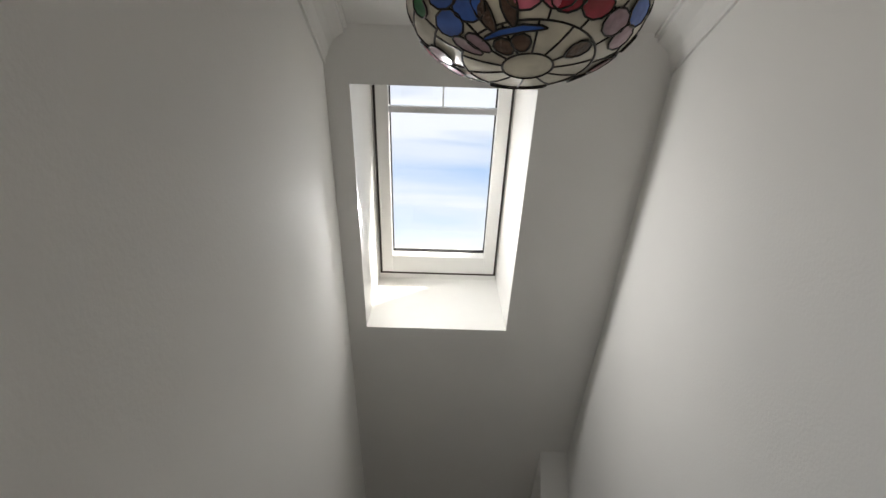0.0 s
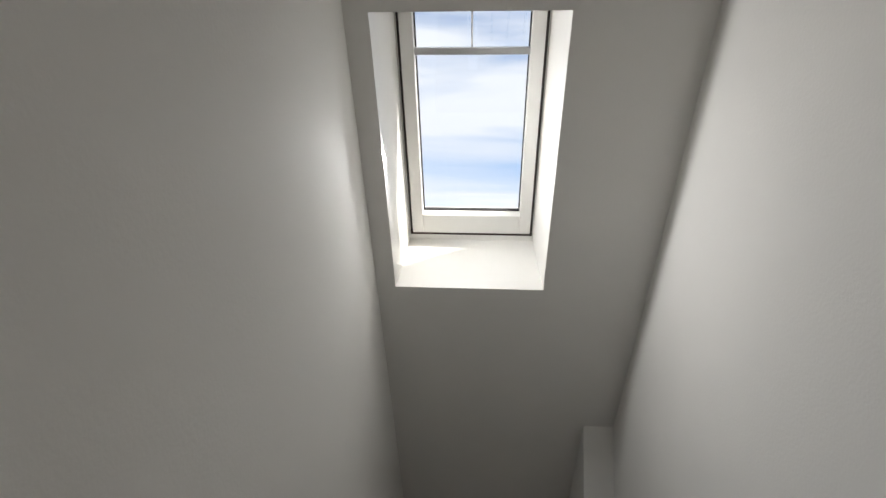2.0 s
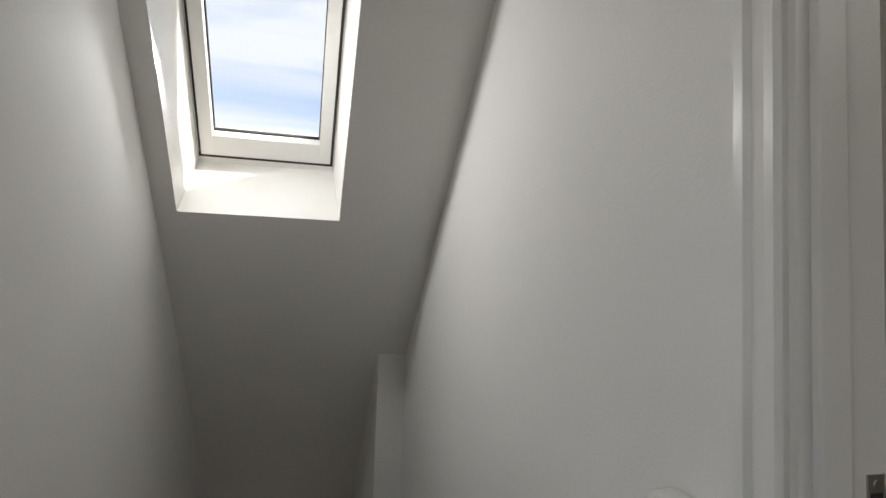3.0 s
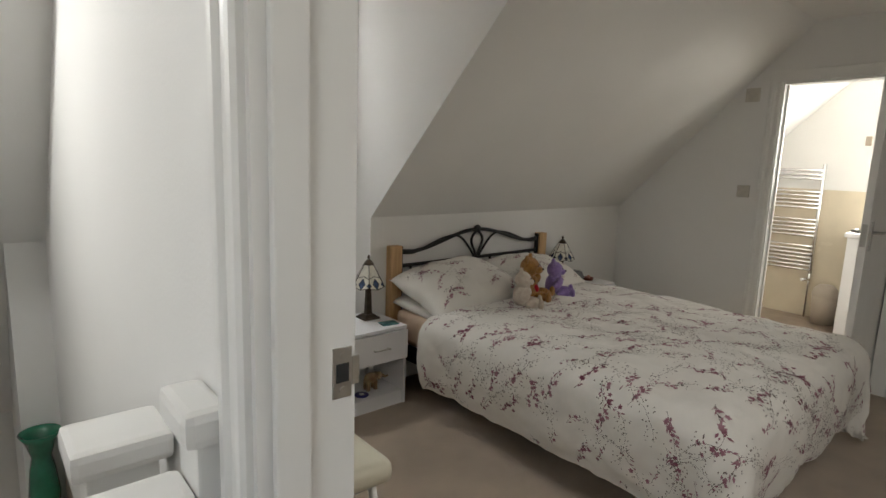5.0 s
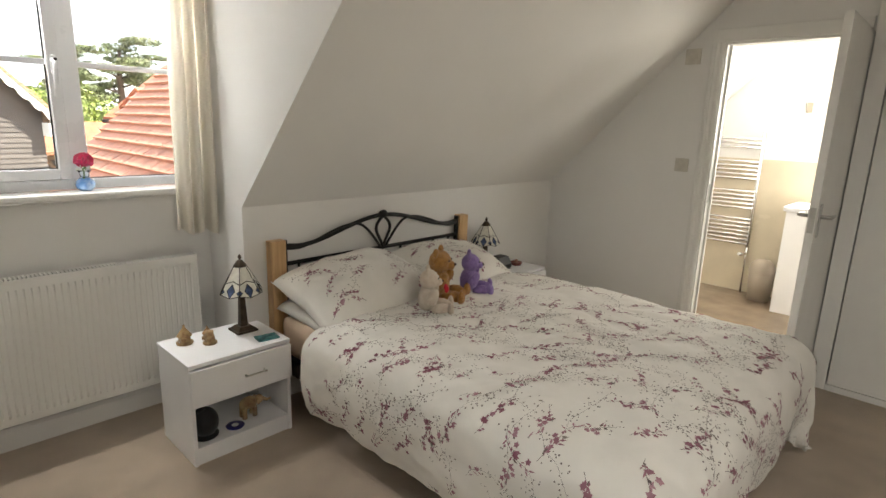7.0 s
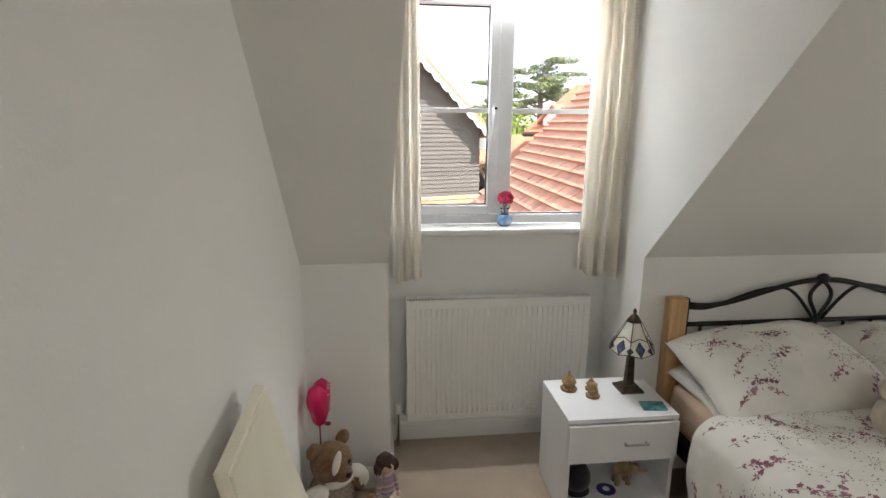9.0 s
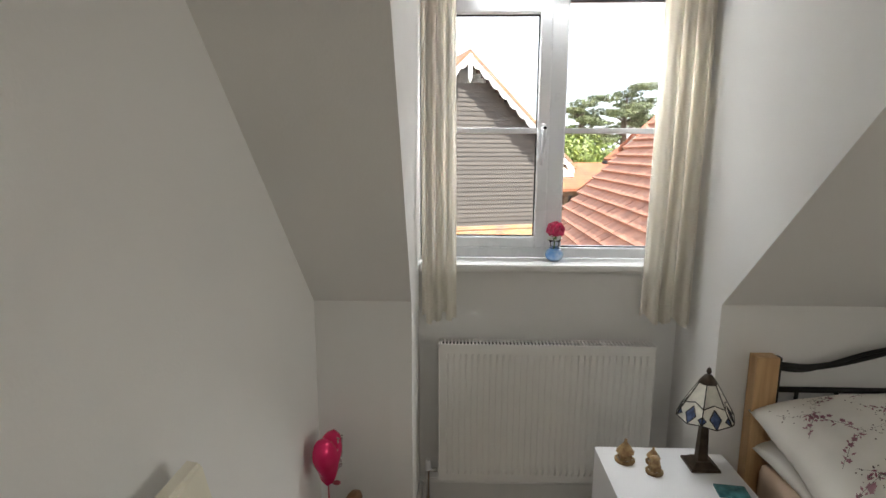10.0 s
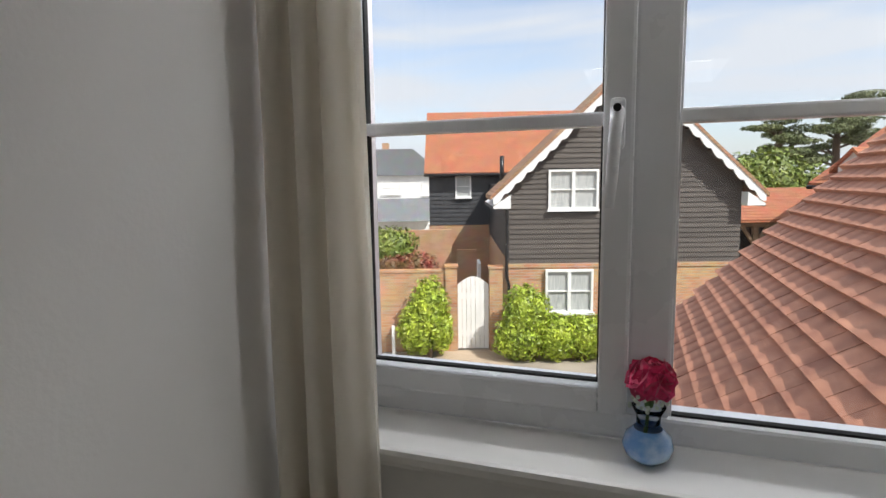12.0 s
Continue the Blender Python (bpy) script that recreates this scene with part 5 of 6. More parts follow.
def teddy(x, y, z, h, turn, fur, label, extra=None):
    """A seated bear of height h, one mesh."""
    k = h / 0.25
    b = bmesh.new()
    bm_ball((0, 0, 0.075), (0.058, 0.052, 0.075), b, 18, lump=0.06)
    bm_ball((0, -0.006, 0.178), (0.056, 0.052, 0.052), b, 18, lump=0.05)
    bm_ball((0, -0.052, 0.166), (0.026, 0.024, 0.021), b, 14)
    for s in (-1, 1):
        bm_ball((s * 0.046, 0.004, 0.224), (0.022, 0.012, 0.022), b, 12)
        bm_ball((s * 0.066, -0.024, 0.098), (0.024, 0.028, 0.050), b, 12, (30, s * -25, 0), 0.05)
        bm_ball((s * 0.048, -0.074, 0.032), (0.029, 0.056, 0.030), b, 14, (0, 0, s * -18), 0.05)
        bm_ball((s * 0.062, -0.122, 0.038), (0.029, 0.017, 0.035), b, 12)
        bm_ball((s * 0.021, -0.053, 0.190), (0.0055, 0.004, 0.0055), b, 8, mi=1)
    bm_ball((0, -0.076, 0.172), (0.009, 0.006, 0.007), b, 8, mi=1)
    mats = [fur, NOSE]
    if extra:
        extra(b)
        mats += [mat("red_felt", (0.55, 0.015, 0.03), 0.8), mat("cream_cloth", (0.74, 0.70, 0.62), 0.9, vary=0.06, scale=20), mat("brown_tweed", (0.24, 0.18, 0.13), 0.95, second=(0.42, 0.36, 0.30), scale=120)]
    bmesh.ops.transform(b, matrix=pose(x, y, z, 0, 0, turn) @ Matrix.Scale(k, 4), verts=b.verts)
    return whole("teddy_bear", b, mats, label, "soft toy", "teddy bears")


def heart(b):
    bm_ball((0.030, -0.098, 0.118), (0.020, 0.012, 0.020), b, 10, mi=2)
    bm_ball((0.048, -0.094, 0.124), (0.018, 0.012, 0.018), b, 10, mi=2)


BZ = 0.565
teddy(2.885, 1.995, BZ - 0.012, 0.222, 44, plush("cream_plush", (0.84, 0.74, 0.62), (0.74, 0.62, 0.50)), "small cream teddy bear holding a red heart", heart)
teddy(3.055, 2.095, BZ - 0.012, 0.275, 30, plush("golden_plush", (0.50, 0.25, 0.065), (0.36, 0.165, 0.035)), "golden brown teddy bear sitting on the duvet")
teddy(3.255, 2.065, BZ - 0.012, 0.230, 42, plush("purple_plush", (0.36, 0.25, 0.58), (0.27, 0.17, 0.46)), "small purple teddy bear sitting on the duvet")


def dressed(b):
    bm_ball((0, 0.0, 0.082), (0.064, 0.058, 0.070), b, 18, mi=4)
    for s in (-1, 1):
        bm_ball((s * 0.070, -0.022, 0.106), (0.031, 0.034, 0.050), b, 12, (30, s * -28, 0), mi=3)
        bm_ball((s * 0.046, -0.066, 0.034), (0.034, 0.046, 0.034), b, 12, mi=4)
    bm_ball((0, -0.035, 0.136), (0.042, 0.026, 0.013), b, 12, mi=3)
    bm_ball((-0.02, -0.055, 0.205), (0.010, 0.010, 0.032), b, 10, (0, 20, 0), mi=3)


teddy(1.005, 2.465, 0.0, 0.375, 42, plush("tan_plush", (0.27, 0.145, 0.06), (0.18, 0.09, 0.035)), "tan teddy bear in a tweed dress on the carpet", dressed)
teddy(1.135, 2.36, 0.0, 0.175, 30, plush("ginger_plush", (0.34, 0.17, 0.06), (0.22, 0.10, 0.03)), "small ginger teddy bear on the carpet")
# doll: one plain mesh
b = bmesh.new()
bm_ball((0, 0, 0.232), (0.030, 0.029, 0.034), b, 14, mi=0)
bm_ball((0, 0.008, 0.245), (0.040, 0.036, 0.034), b, 14, lump=0.3, mi=1)
for s in (-1, 1):
    bm_ball((s * 0.036, 0.004, 0.226), (0.017, 0.020, 0.026), b, 10, lump=0.3, mi=1)
    bm_ball((s * 0.036, -0.004, 0.150), (0.011, 0.012, 0.052), b, 10, (0, s * -12, 0), mi=2)
    bm_ball((s * 0.045, -0.012, 0.098), (0.009, 0.009, 0.012), b, 8, mi=0)
    bm_ball((s * 0.018, -0.050, 0.045), (0.017, 0.060, 0.018), b, 10, (-22, 0, s * -8), mi=3)
bm_ball((0, 0, 0.145), (0.032, 0.023, 0.060), b, 14, mi=2)
bmesh.ops.transform(b, matrix=pose(1.225, 2.47, -0.006, 0, 0, 24), verts=b.verts)
whole("rag_doll", b, [mat("doll_cloth_skin", (0.62, 0.42, 0.31), 0.8), mat("brown_wool_hair", (0.05, 0.022, 0.014), 0.95, bump=0.8, bump_scale=200), mat("striped_mauve_knit", (0.40, 0.28, 0.33), 0.95, second=(0.64, 0.57, 0.58), scale=10, stretch=(0.1, 0.1, 9), spread=(0.46, 0.54)), mat("grey_doll_trousers", (0.27, 0.25, 0.27), 0.95)], "small doll with brown hair and a striped jumper", "doll")
# heart balloon on a stick
FOIL = mat("pink_foil", (0.72, 0.02, 0.14), 0.22, 0.35, second=(0.58, 0.01, 0.09), scale=9, bump=0.2, bump_scale=14)
FSILV = mat("silver_foil", (0.62, 0.55, 0.55), 0.25, 0.6, vary=0.3, scale=40)
bl = thing("foil_balloon", "pink heart-shaped foil balloon on a stick", "balloon", (0.968, 2.50, 0.30))
b = bmesh.new()
n, rings = 32, 8
for sgn in (-1, 1):
    prev = None
    for j in range(rings + 1):
        f = j / rings
        row = []
        for k in range(n):
            w = 2 * math.pi * k / n
            hx = 16 * math.sin(w) ** 3 / 17
            hz = (13 * math.cos(w) - 5 * math.cos(2 * w) - 2 * math.cos(3 * w) - math.cos(4 * w)) / 15
            row.append(b.verts.new((hx * 0.085 * f, sgn * 0.042 * math.sqrt(max(0, 1 - f * f)), hz * 0.095 * f)))
        if prev:
            for k in range(n):
                fc = b.faces.new((prev[k], prev[(k + 1) % n], row[(k + 1) % n], row[k]))
                fc.smooth = True
        prev = row
bmesh.ops.remove_doubles(b, verts=b.verts, dist=0.0004)
bmesh.ops.recalc_face_normals(b, faces=b.faces)
bmesh.ops.transform(b, matrix=pose(0.968, 2.50, 0.508, 0, 6, 78), verts=b.verts)
part("heart", b, FOIL, bl)
b = bmesh.new()
rr = random.Random(4)
mm = pose(0.968, 2.50, 0.508, 0, 6, 78)
for i in range(70):
    hx, hz = rr.uniform(0.0, 0.055), rr.uniform(-0.06, 0.06)
    f = max(abs(hx) / 0.085, abs(hz) / 0.095)
    p = mm @ Vector((hx, -0.036 * math.sqrt(max(0, 1 - f * f)) - 0.001, hz))
    bm_ball(p, (0.003, 0.003, 0.003), b, 5)
part("glitter", b, FSILV, bl, "silver glitter print")
part("stick", bm_tube([(0.968, 2.50, 0.29), (0.968, 2.50, 0.42)], 0.003, 6), mat("red_plastic_stick", (0.30, 0.02, 0.03), 0.4), bl, "thin red stick")
part("tail", bm_ball((1.0, 2.488, 0.415), (0.018, 0.005, 0.009), None, 8, (0, 30, 40)), mat("dark_red_foil", (0.20, 0.008, 0.03), 0.3), bl)

# ---- chair against the partition ----
ch = thing("dining_chair", "cream leatherette chair on steel legs", "chair", (1.25, 1.46, 0))
b = bm_box(1.045, 1.245, 0.405, 1.495, 1.675, 0.475, bevel=0.03)
for v in b.verts:
    f = (v.co.x - 1.045) / 0.45
    v.co.y = 1.46 + (v.co.y - 1.46) * (0.86 + 0.14 * f)
    if v.co.z > 0.44:
        v.co.z += 0.012 * (1 - ((v.co.x - 1.27) / 0.24) ** 2)
bmesh.ops.subdivide_edges(b, edges=[e for e in b.edges if e.calc_length() > 0.2], cuts=6, use_grid_fill=True)
part("seat", b, CREAM_LEATHER, ch, "padded cream seat", smooth=True)
b = bmesh.new()
n = 10
pf = []
for i in range(n + 1):
    f = i / n
    pf.append((1.115 - 0.165 * f - 0.02 * math.sin(f * 3.14), 0.47 + 0.53 * f, 0.18 - 0.022 * f))
fr, bk = [], []
for x, z, hw in pf:
    fr.append([b.verts.new((x + 0.018, 1.50 + k * hw, z)) for k in (-1, -0.92, 0, 0.92, 1)])
    bk.append([b.verts.new((x - 0.012, 1.50 + k * hw, z + 0.006)) for k in (-1, -0.92, 0, 0.92, 1)])
for rows, flip in ((fr, False), (bk, True)):
    for a, c in zip(rows, rows[1:]):
        for k in range(4):
            q = (a[k], a[k + 1], c[k + 1], c[k])
            b.faces.new(q[::-1] if flip else q)
for k in (0, 4):
    for i in range(n):
        b.faces.new((fr[i][k], fr[i + 1][k], bk[i + 1][k], bk[i][k]))
for i in (0, n):
    for k in range(4):
        b.faces.new((fr[i][k], fr[i][k + 1], bk[i][k + 1], bk[i][k]))
bmesh.ops.recalc_face_normals(b, faces=b.faces)
bmesh.ops.bevel(b, geom=[e for e in b.edges if e.calc_face_angle(0) > 0.9], offset=0.006, segments=2, affect="EDGES")
part("backrest", b, CREAM_LEATHER, ch, "tall padded cream backrest")
for x0, y0, x1, y1 in ((1.44, 1.29, 1.49, 1.27), (1.44, 1.63, 1.49, 1.65), (1.09, 1.31, 1.03, 1.29), (1.09, 1.61, 1.03, 1.63)):
    part("leg", bm_tube([(x0, y0, 0.41), (x1, y1, 0.0)], [0.013, 0.011], 10), STEEL, ch, "brushed steel leg")
part("under_frame", bm_box(1.07, 1.28, 0.390, 1.46, 1.64, 0.408, bevel=0.004), STEEL, ch)

# ---- outside: ground, houses opposite, planting ----
ZGR = -3.0
GROUND = mat("pale_paving", (0.36, 0.31, 0.25), 0.9, vary=0.15, scale=0.8, bump=0.3, bump_scale=30, detail=8)
structure("ground", bm_box(-400, -400, ZGR - 0.2, 400, 400, ZGR), GROUND, "pale sunlit paving and road", "ground")
HOUSE = pose(-1.21, 15.98, 0, 0, 0, 18)


def block(name, mortar, c1, c2, w, h, gap, swap=True, rough=0.85):
    """Courses of brick or tile in relief, of real size."""
    m = bpy.data.materials.new(name)
    m.use_nodes = True
    n, l = m.node_tree.nodes, m.node_tree.links
    b = n["Principled BSDF"]
    b.inputs["Roughness"].default_value = rough
    g = n.new("ShaderNodeTexCoord")
    sp, cb, ad = n.new("ShaderNodeSeparateXYZ"), n.new("ShaderNodeCombineXYZ"), n.new("ShaderNodeMath")
    l.new(g.outputs["Object"], sp.inputs["Vector"])
    l.new(sp.outputs["X"], ad.inputs[0])
    l.new(sp.outputs["Y"], ad.inputs[1])
    if swap:
        l.new(ad.outputs["Value"], cb.inputs["X"])
    else:
        l.new(sp.outputs["X"], cb.inputs["X"])
    l.new(sp.outputs["Z"], cb.inputs["Y"])
    t = n.new("ShaderNodeTexBrick")
    t.inputs["Color1"].default_value, t.inputs["Color2"].default_value, t.inputs["Mortar"].default_value = (*c1, 1), (*c2, 1), (*mortar, 1)
    t.inputs["Scale"].default_value = 1.0
    t.inputs["Brick Width"].default_value, t.inputs["Row Height"].default_value, t.inputs["Mortar Size"].default_value = w, h, gap
    l.new(cb.outputs["Vector"], t.inputs["Vector"])
    nz = n.new("ShaderNodeTexNoise")
    nz.inputs["Scale"].default_value = 2.5
    nz.inputs["Detail"].default_value = 6
    l.new(g.outputs["Object"], nz.inputs["Vector"])
    mx = n.new("ShaderNodeMixRGB")
    mx.blend_type = "OVERLAY"
    mx.inputs["Fac"].default_value = 0.35
    l.new(t.outputs["Color"], mx.inputs["Color1"])
    l.new(nz.outputs["Color"], mx.inputs["Color2"])
    l.new(mx.outputs["Color"], b.inputs["Base Color"])
    bp = n.new("ShaderNodeBump")
    bp.inputs["Strength"].default_value, bp.inputs["Distance"].default_value = 0.6, 0.02
    bp.invert = True
    l.new(t.outputs["Fac"], bp.inputs["Height"])
    l.new(bp.outputs["Normal"], b.inputs["Normal"])
    return m


BRICK = block("red_brick", (0.42, 0.36, 0.28), (0.45, 0.21, 0.09), (0.57, 0.32, 0.16), 0.225, 0.075, 0.010)
ROOFRED = block("red_plain_tile", (0.16, 0.055, 0.03), (0.38, 0.125, 0.06), (0.46, 0.18, 0.09), 0.17, 0.085, 0.008, False)
ROOFTAN = block("weathered_brown_tile", (0.17, 0.09, 0.05), (0.36, 0.20, 0.115), (0.44, 0.27, 0.16), 0.17, 0.085, 0.008, False)
SLATE = block("grey_slate", (0.09, 0.095, 0.10), (0.17, 0.18, 0.19), (0.21, 0.22, 0.23), 0.25, 0.18, 0.008, False)
BOARD = mat("dark_stained_weatherboard", (0.105, 0.090, 0.078), 0.7, second=(0.075, 0.064, 0.056), scale=3, stretch=(0.6, 0.6, 9), bump=0.2, bump_scale=40, rand=0.14)
BOARDB = mat("black_stained_weatherboard", (0.035, 0.036, 0.040), 0.6, vary=0.2, scale=3, rand=0.15)
WPAINT = mat("white_outdoor_paint", (0.82, 0.82, 0.80), 0.5, vary=0.03, scale=3)
RENDERW = mat("white_wall_render", (0.78, 0.78, 0.76), 0.85, vary=0.04, scale=2)
NET = mat("net_curtain_behind_glass", (0.55, 0.56, 0.54), 0.15, second=(0.36, 0.38, 0.38), scale=5, stretch=(8, 1, 0.6))
BLKPIPE = mat("black_gutter", (0.015, 0.015, 0.016), 0.35)


def outdoor(name, label, category, m=HOUSE, group="", kind=""):
    ob = thing(name, label, category, (0, 0, 0), group, kind)
    ob.matrix_world = m
    return ob


def far_window(parent, u0, z0, u1, z1, d, cols=2, rows=2):
    """A white window set in a facade that faces the street."""
    w = part("window", bm_box(u0, d + 0.02, z0, u1, d + 0.03, z1), NET, parent, "window with pale net curtains")
    f = 0.055
    b = bm_box(u0 - f, d - 0.05, z0 - f, u0, d + 0.06, z1 + f)
    bm_box(u1, d - 0.05, z0 - f, u1 + f, d + 0.06, z1 + f, b)
    bm_box(u0, d - 0.05, z1, u1, d + 0.06, z1 + f, b)
    bm_box(u0, d - 0.05, z0 - f, u1, d + 0.06, z0, b)
    part("frame", b, WPAINT, w)
    for i in range(1, cols):
        u = u0 + (u1 - u0) * i / cols
        part("mullion", bm_box(u - 0.04, d - 0.045, z0, u + 0.04, d + 0.02, z1), WPAINT, w)
    for i in range(1, rows):
        z = z0 + (z1 - z0) * i / rows
        part("glazing_bar", bm_box(u0, d - 0.03, z - 0.015, u1, d + 0.02, z + 0.015), WPAINT, w)
    part("sill", bm_box(u0 - f - 0.03, d - 0.12, z0 - f - 0.05, u1 + f + 0.03, d + 0.02, z0 - f), WPAINT, w)


# gabled house across the road
H1 = outdoor("gabled_house", "brick and dark weatherboarded house with scalloped white bargeboards", "house")
HWID, HZB, HEAVE, HAPEX = 5.90, -0.66, 1.33, 4.08
HMID = HWID / 2
gable = [(0.02, ZGR), (HWID - 0.02, ZGR), (HWID - 0.02, HEAVE), (HMID, HAPEX - 0.12), (0.02, HEAVE)]
part("wall", bm_prism([(0.0, ZGR), (HWID, ZGR), (HWID, HZB), (0.0, HZB)], "y", 0.0, 8.0), BRICK, H1, "warm red brick ground floor")
part("rear_wing", bm_box(0.02, 1.6, HZB, HWID - 0.02, 8.0, HEAVE), BOARDB, H1)
part("upper_wall", bm_prism([(0.02, HZB), (HWID - 0.02, HZB), (HWID - 0.02, HEAVE), (HMID, HAPEX - 0.15), (0.02, HEAVE)], "y", 0.05, 1.6), BOARDB, H1)
part("brick_course", bm_box(-0.01, -0.03, HZB - 0.11, HWID + 0.01, 0.0, HZB), BRICK, H1, "projecting brick course")
UW = (1.06, 0.78, 2.22, 1.68)
LW = (1.0, -1.90, 2.12, -0.88)
zb, pitch = HZB, 0.128
while zb < HAPEX - 0.3:
    half = HMID if zb < HEAVE else HMID * (HAPEX - 0.12 - zb) / (HAPEX - 0.12 - HEAVE)
    spans = [(HMID - half, HMID + half)]
    if zb + pitch > UW[1] - 0.1 and zb < UW[3] + 0.06:
        spans = [(HMID - half, UW[0] - 0.055), (UW[2] + 0.055, HMID + half)]
    for a, c in spans:
        if c - a > 0.1:
            part("weatherboard", bm_prism([(0.05, zb), (-0.012, zb), (0.012, zb + pitch + 0.012), (0.05, zb + pitch + 0.012)], "x", a, c), BOARD, H1)
    zb += pitch
far_window(H1, *UW, 0.0)
far_window(H1, *LW, -0.05)
rise = (HAPEX - HEAVE) / HMID
for s in (-1, 1):
    def gp(k, drop):
        """A point k along the gable's edge from the apex (0) to the eave (1)."""
        return (HMID + s * (HMID + 0.42) * k, HAPEX + 0.12 - rise * (HMID + 0.42) * k - drop)
    n = 12
    low = []
    for i in range(n):
        for q in range(5):
            k = (i + q / 5) / n
            low.append(gp(k, 0.17 + 0.085 * math.sin(math.pi * q / 5)))
    low.append(gp(1, 0.17))
    poly = [gp(0, 0.0), gp(1, 0.0)] + low[::-1]
    part("bargeboard", bm_prism(poly, "y", -0.34, -0.30), WPAINT, H1, "white scalloped bargeboard")
    a, c = gp(0, 0), gp(1.02, 0)
    nrm = (0.0, 0.10)
    part("roof", bm_prism([a, c, (c[0], c[1] + 0.10), (a[0], a[1] + 0.10)], "y", -0.36, 1.7), ROOFTAN, H1, "weathered brown tiled roof slope")
    e = gp(1, 0.28)
    part("eave_box", bm_prism([(e[0], e[1]), (e[0] - s * 0.44, e[1]), (e[0] - s * 0.44, e[1] + 0.34), (e[0], e[1] + 0.06)], "y", -0.32, 3.1), WPAINT, H1)
    part("soffit", bm_box(e[0] - 0.02, -0.3, e[1] - 0.03, e[0] + 0.02, 3.1, e[1] + 0.06), BLKPIPE, H1)
part("finial", bm_prism([(HMID - 0.05, HAPEX - 0.55), (HMID, HAPEX - 0.68), (HMID + 0.05, HAPEX - 0.55), (HMID + 0.05, HAPEX + 0.1), (HMID - 0.05, HAPEX + 0.1)], "y", -0.37, -0.29), WPAINT, H1, "white pointed finial")
part("downpipe", bm_tube([(-0.30, -0.1, HEAVE - 0.28), (-0.12, -0.08, HEAVE - 0.42), (-0.06, -0.07, HEAVE - 0.6), (-0.06, -0.07, -1.0), (0.0, -0.08, -1.2), (0.0, -0.08, ZGR)], 0.04, 8), BLKPIPE, H1, "black downpipe")
part("vent_pipe", bm_tube([(-0.05, 1.4, 1.3), (-0.05, 1.4, 2.15)], 0.06, 8), BLKPIPE, H1, "black soil vent")

# house behind with the red roof
H2 = outdoor("red_roofed_house", "black boarded house with a plain red tiled roof", "house")
part("wall", bm_box(-2.4, 8.0, ZGR, 4.0, 14, -0.30), BRICK, H2, "red brick ground floor")
part("upper_wall", bm_box(-2.38, 8.04, -0.30, 4.0, 14, 1.72), BOARDB, H2)
for i in range(12):
    z = -0.30 + i * 0.168
    if z > 0.70 and z < 1.7:
        part("weatherboard", bm_prism([(8.04, z), (7.98, z), (8.01, z + 0.18), (8.04, z + 0.18)], "x", -2.38, -1.34), BOARDB, H2)
        part("weatherboard", bm_prism([(8.04, z), (7.98, z), (8.01, z + 0.18), (8.04, z + 0.18)], "x", -0.68, 4.0), BOARDB, H2)
    else:
        part("weatherboard", bm_prism([(8.04, z), (7.98, z), (8.01, z + 0.18), (8.04, z + 0.18)], "x", -2.38, 4.0), BOARDB, H2)
far_window(H2, -1.27, 0.86, -0.75, 1.62, 8.0, 1, 2)
part("roof", bm_prism([(7.65, 1.68), (11.0, 4.35), (14.4, 1.68), (14.4, 1.80), (11.0, 4.50), (7.65, 1.80)], "x", -2.55, 4.2), ROOFRED, H2, "plain red clay tiled roof")
part("gutter", bm_tube([(-2.55, 7.62, 1.70), (4.2, 7.62, 1.70)], 0.06, 8), BLKPIPE, H2)
part("side_door", bm_box(-0.72, 1.6, ZGR, -0.64, 2.5, -0.9), WPAINT, H1, "pale side door")

# white house far off
H3 = outdoor("white_house", "white rendered house with a grey slate roof far off", "house")
part("wall", bm_box(-9.5, 26.0, ZGR, -2.4, 34, 1.85), RENDERW, H3)
part("roof", bm_prism([(-9.8, 1.85), (-2.1, 1.85), (-4.3, 3.75), (-9.8, 3.75)], "y", 25.7, 34.3), SLATE, H3, "grey slate roof")
part("lean_to_roof", bm_prism([(24.2, -1.35), (26.0, 0.20), (26.0, -1.35)], "x", -9.5, -3.1), SLATE, H3, "grey lean-to roof")
far_window(H3, -6.6, 0.55, -5.3, 1.45, 26.0, 2, 2)
far_window(H3, -3.65, 0.45, -3.1, 1.35, 26.0, 1, 2)
part("chimney", bm_box(-6.9, 29, 3.6, -6.4, 29.6, 4.4), BRICK, H3)

# garden wall with gate
GWL = outdoor("garden_wall", "red brick garden wall with piers", "garden wall", kind="structure")
part("wall_panel", bm_box(-9.0, 0.0, ZGR, -1.64, 0.22, -0.87), BRICK, GWL)
part("coping", bm_box(-9.0, -0.02, -0.87, -1.64, 0.24, -0.81), BRICK, GWL)
for u0, u1, zt in ((-1.64, -1.34, -0.74), (-0.50, -0.16, -0.78)):
    part("pier", bm_box(u0, -0.06, ZGR, u1, 0.28, zt), BRICK, GWL)
    part("pier_cap", bm_box(u0 - 0.03, -0.09, zt, u1 + 0.03, 0.31, zt + 0.05), BRICK, GWL)
part("back_wall", bm_box(-1.3, 5.5, ZGR, -0.6, 5.7, -1.0), BRICK, GWL)
part("shed_wall", bm_box(-6.0, 6.4, ZGR, -1.5, 6.6, -0.35), BRICK, GWL)
gt = outdoor("garden_gate", "white boarded garden gate with an arched top", "gate")
gw0, gw1 = -1.33, -0.51
nb = 7
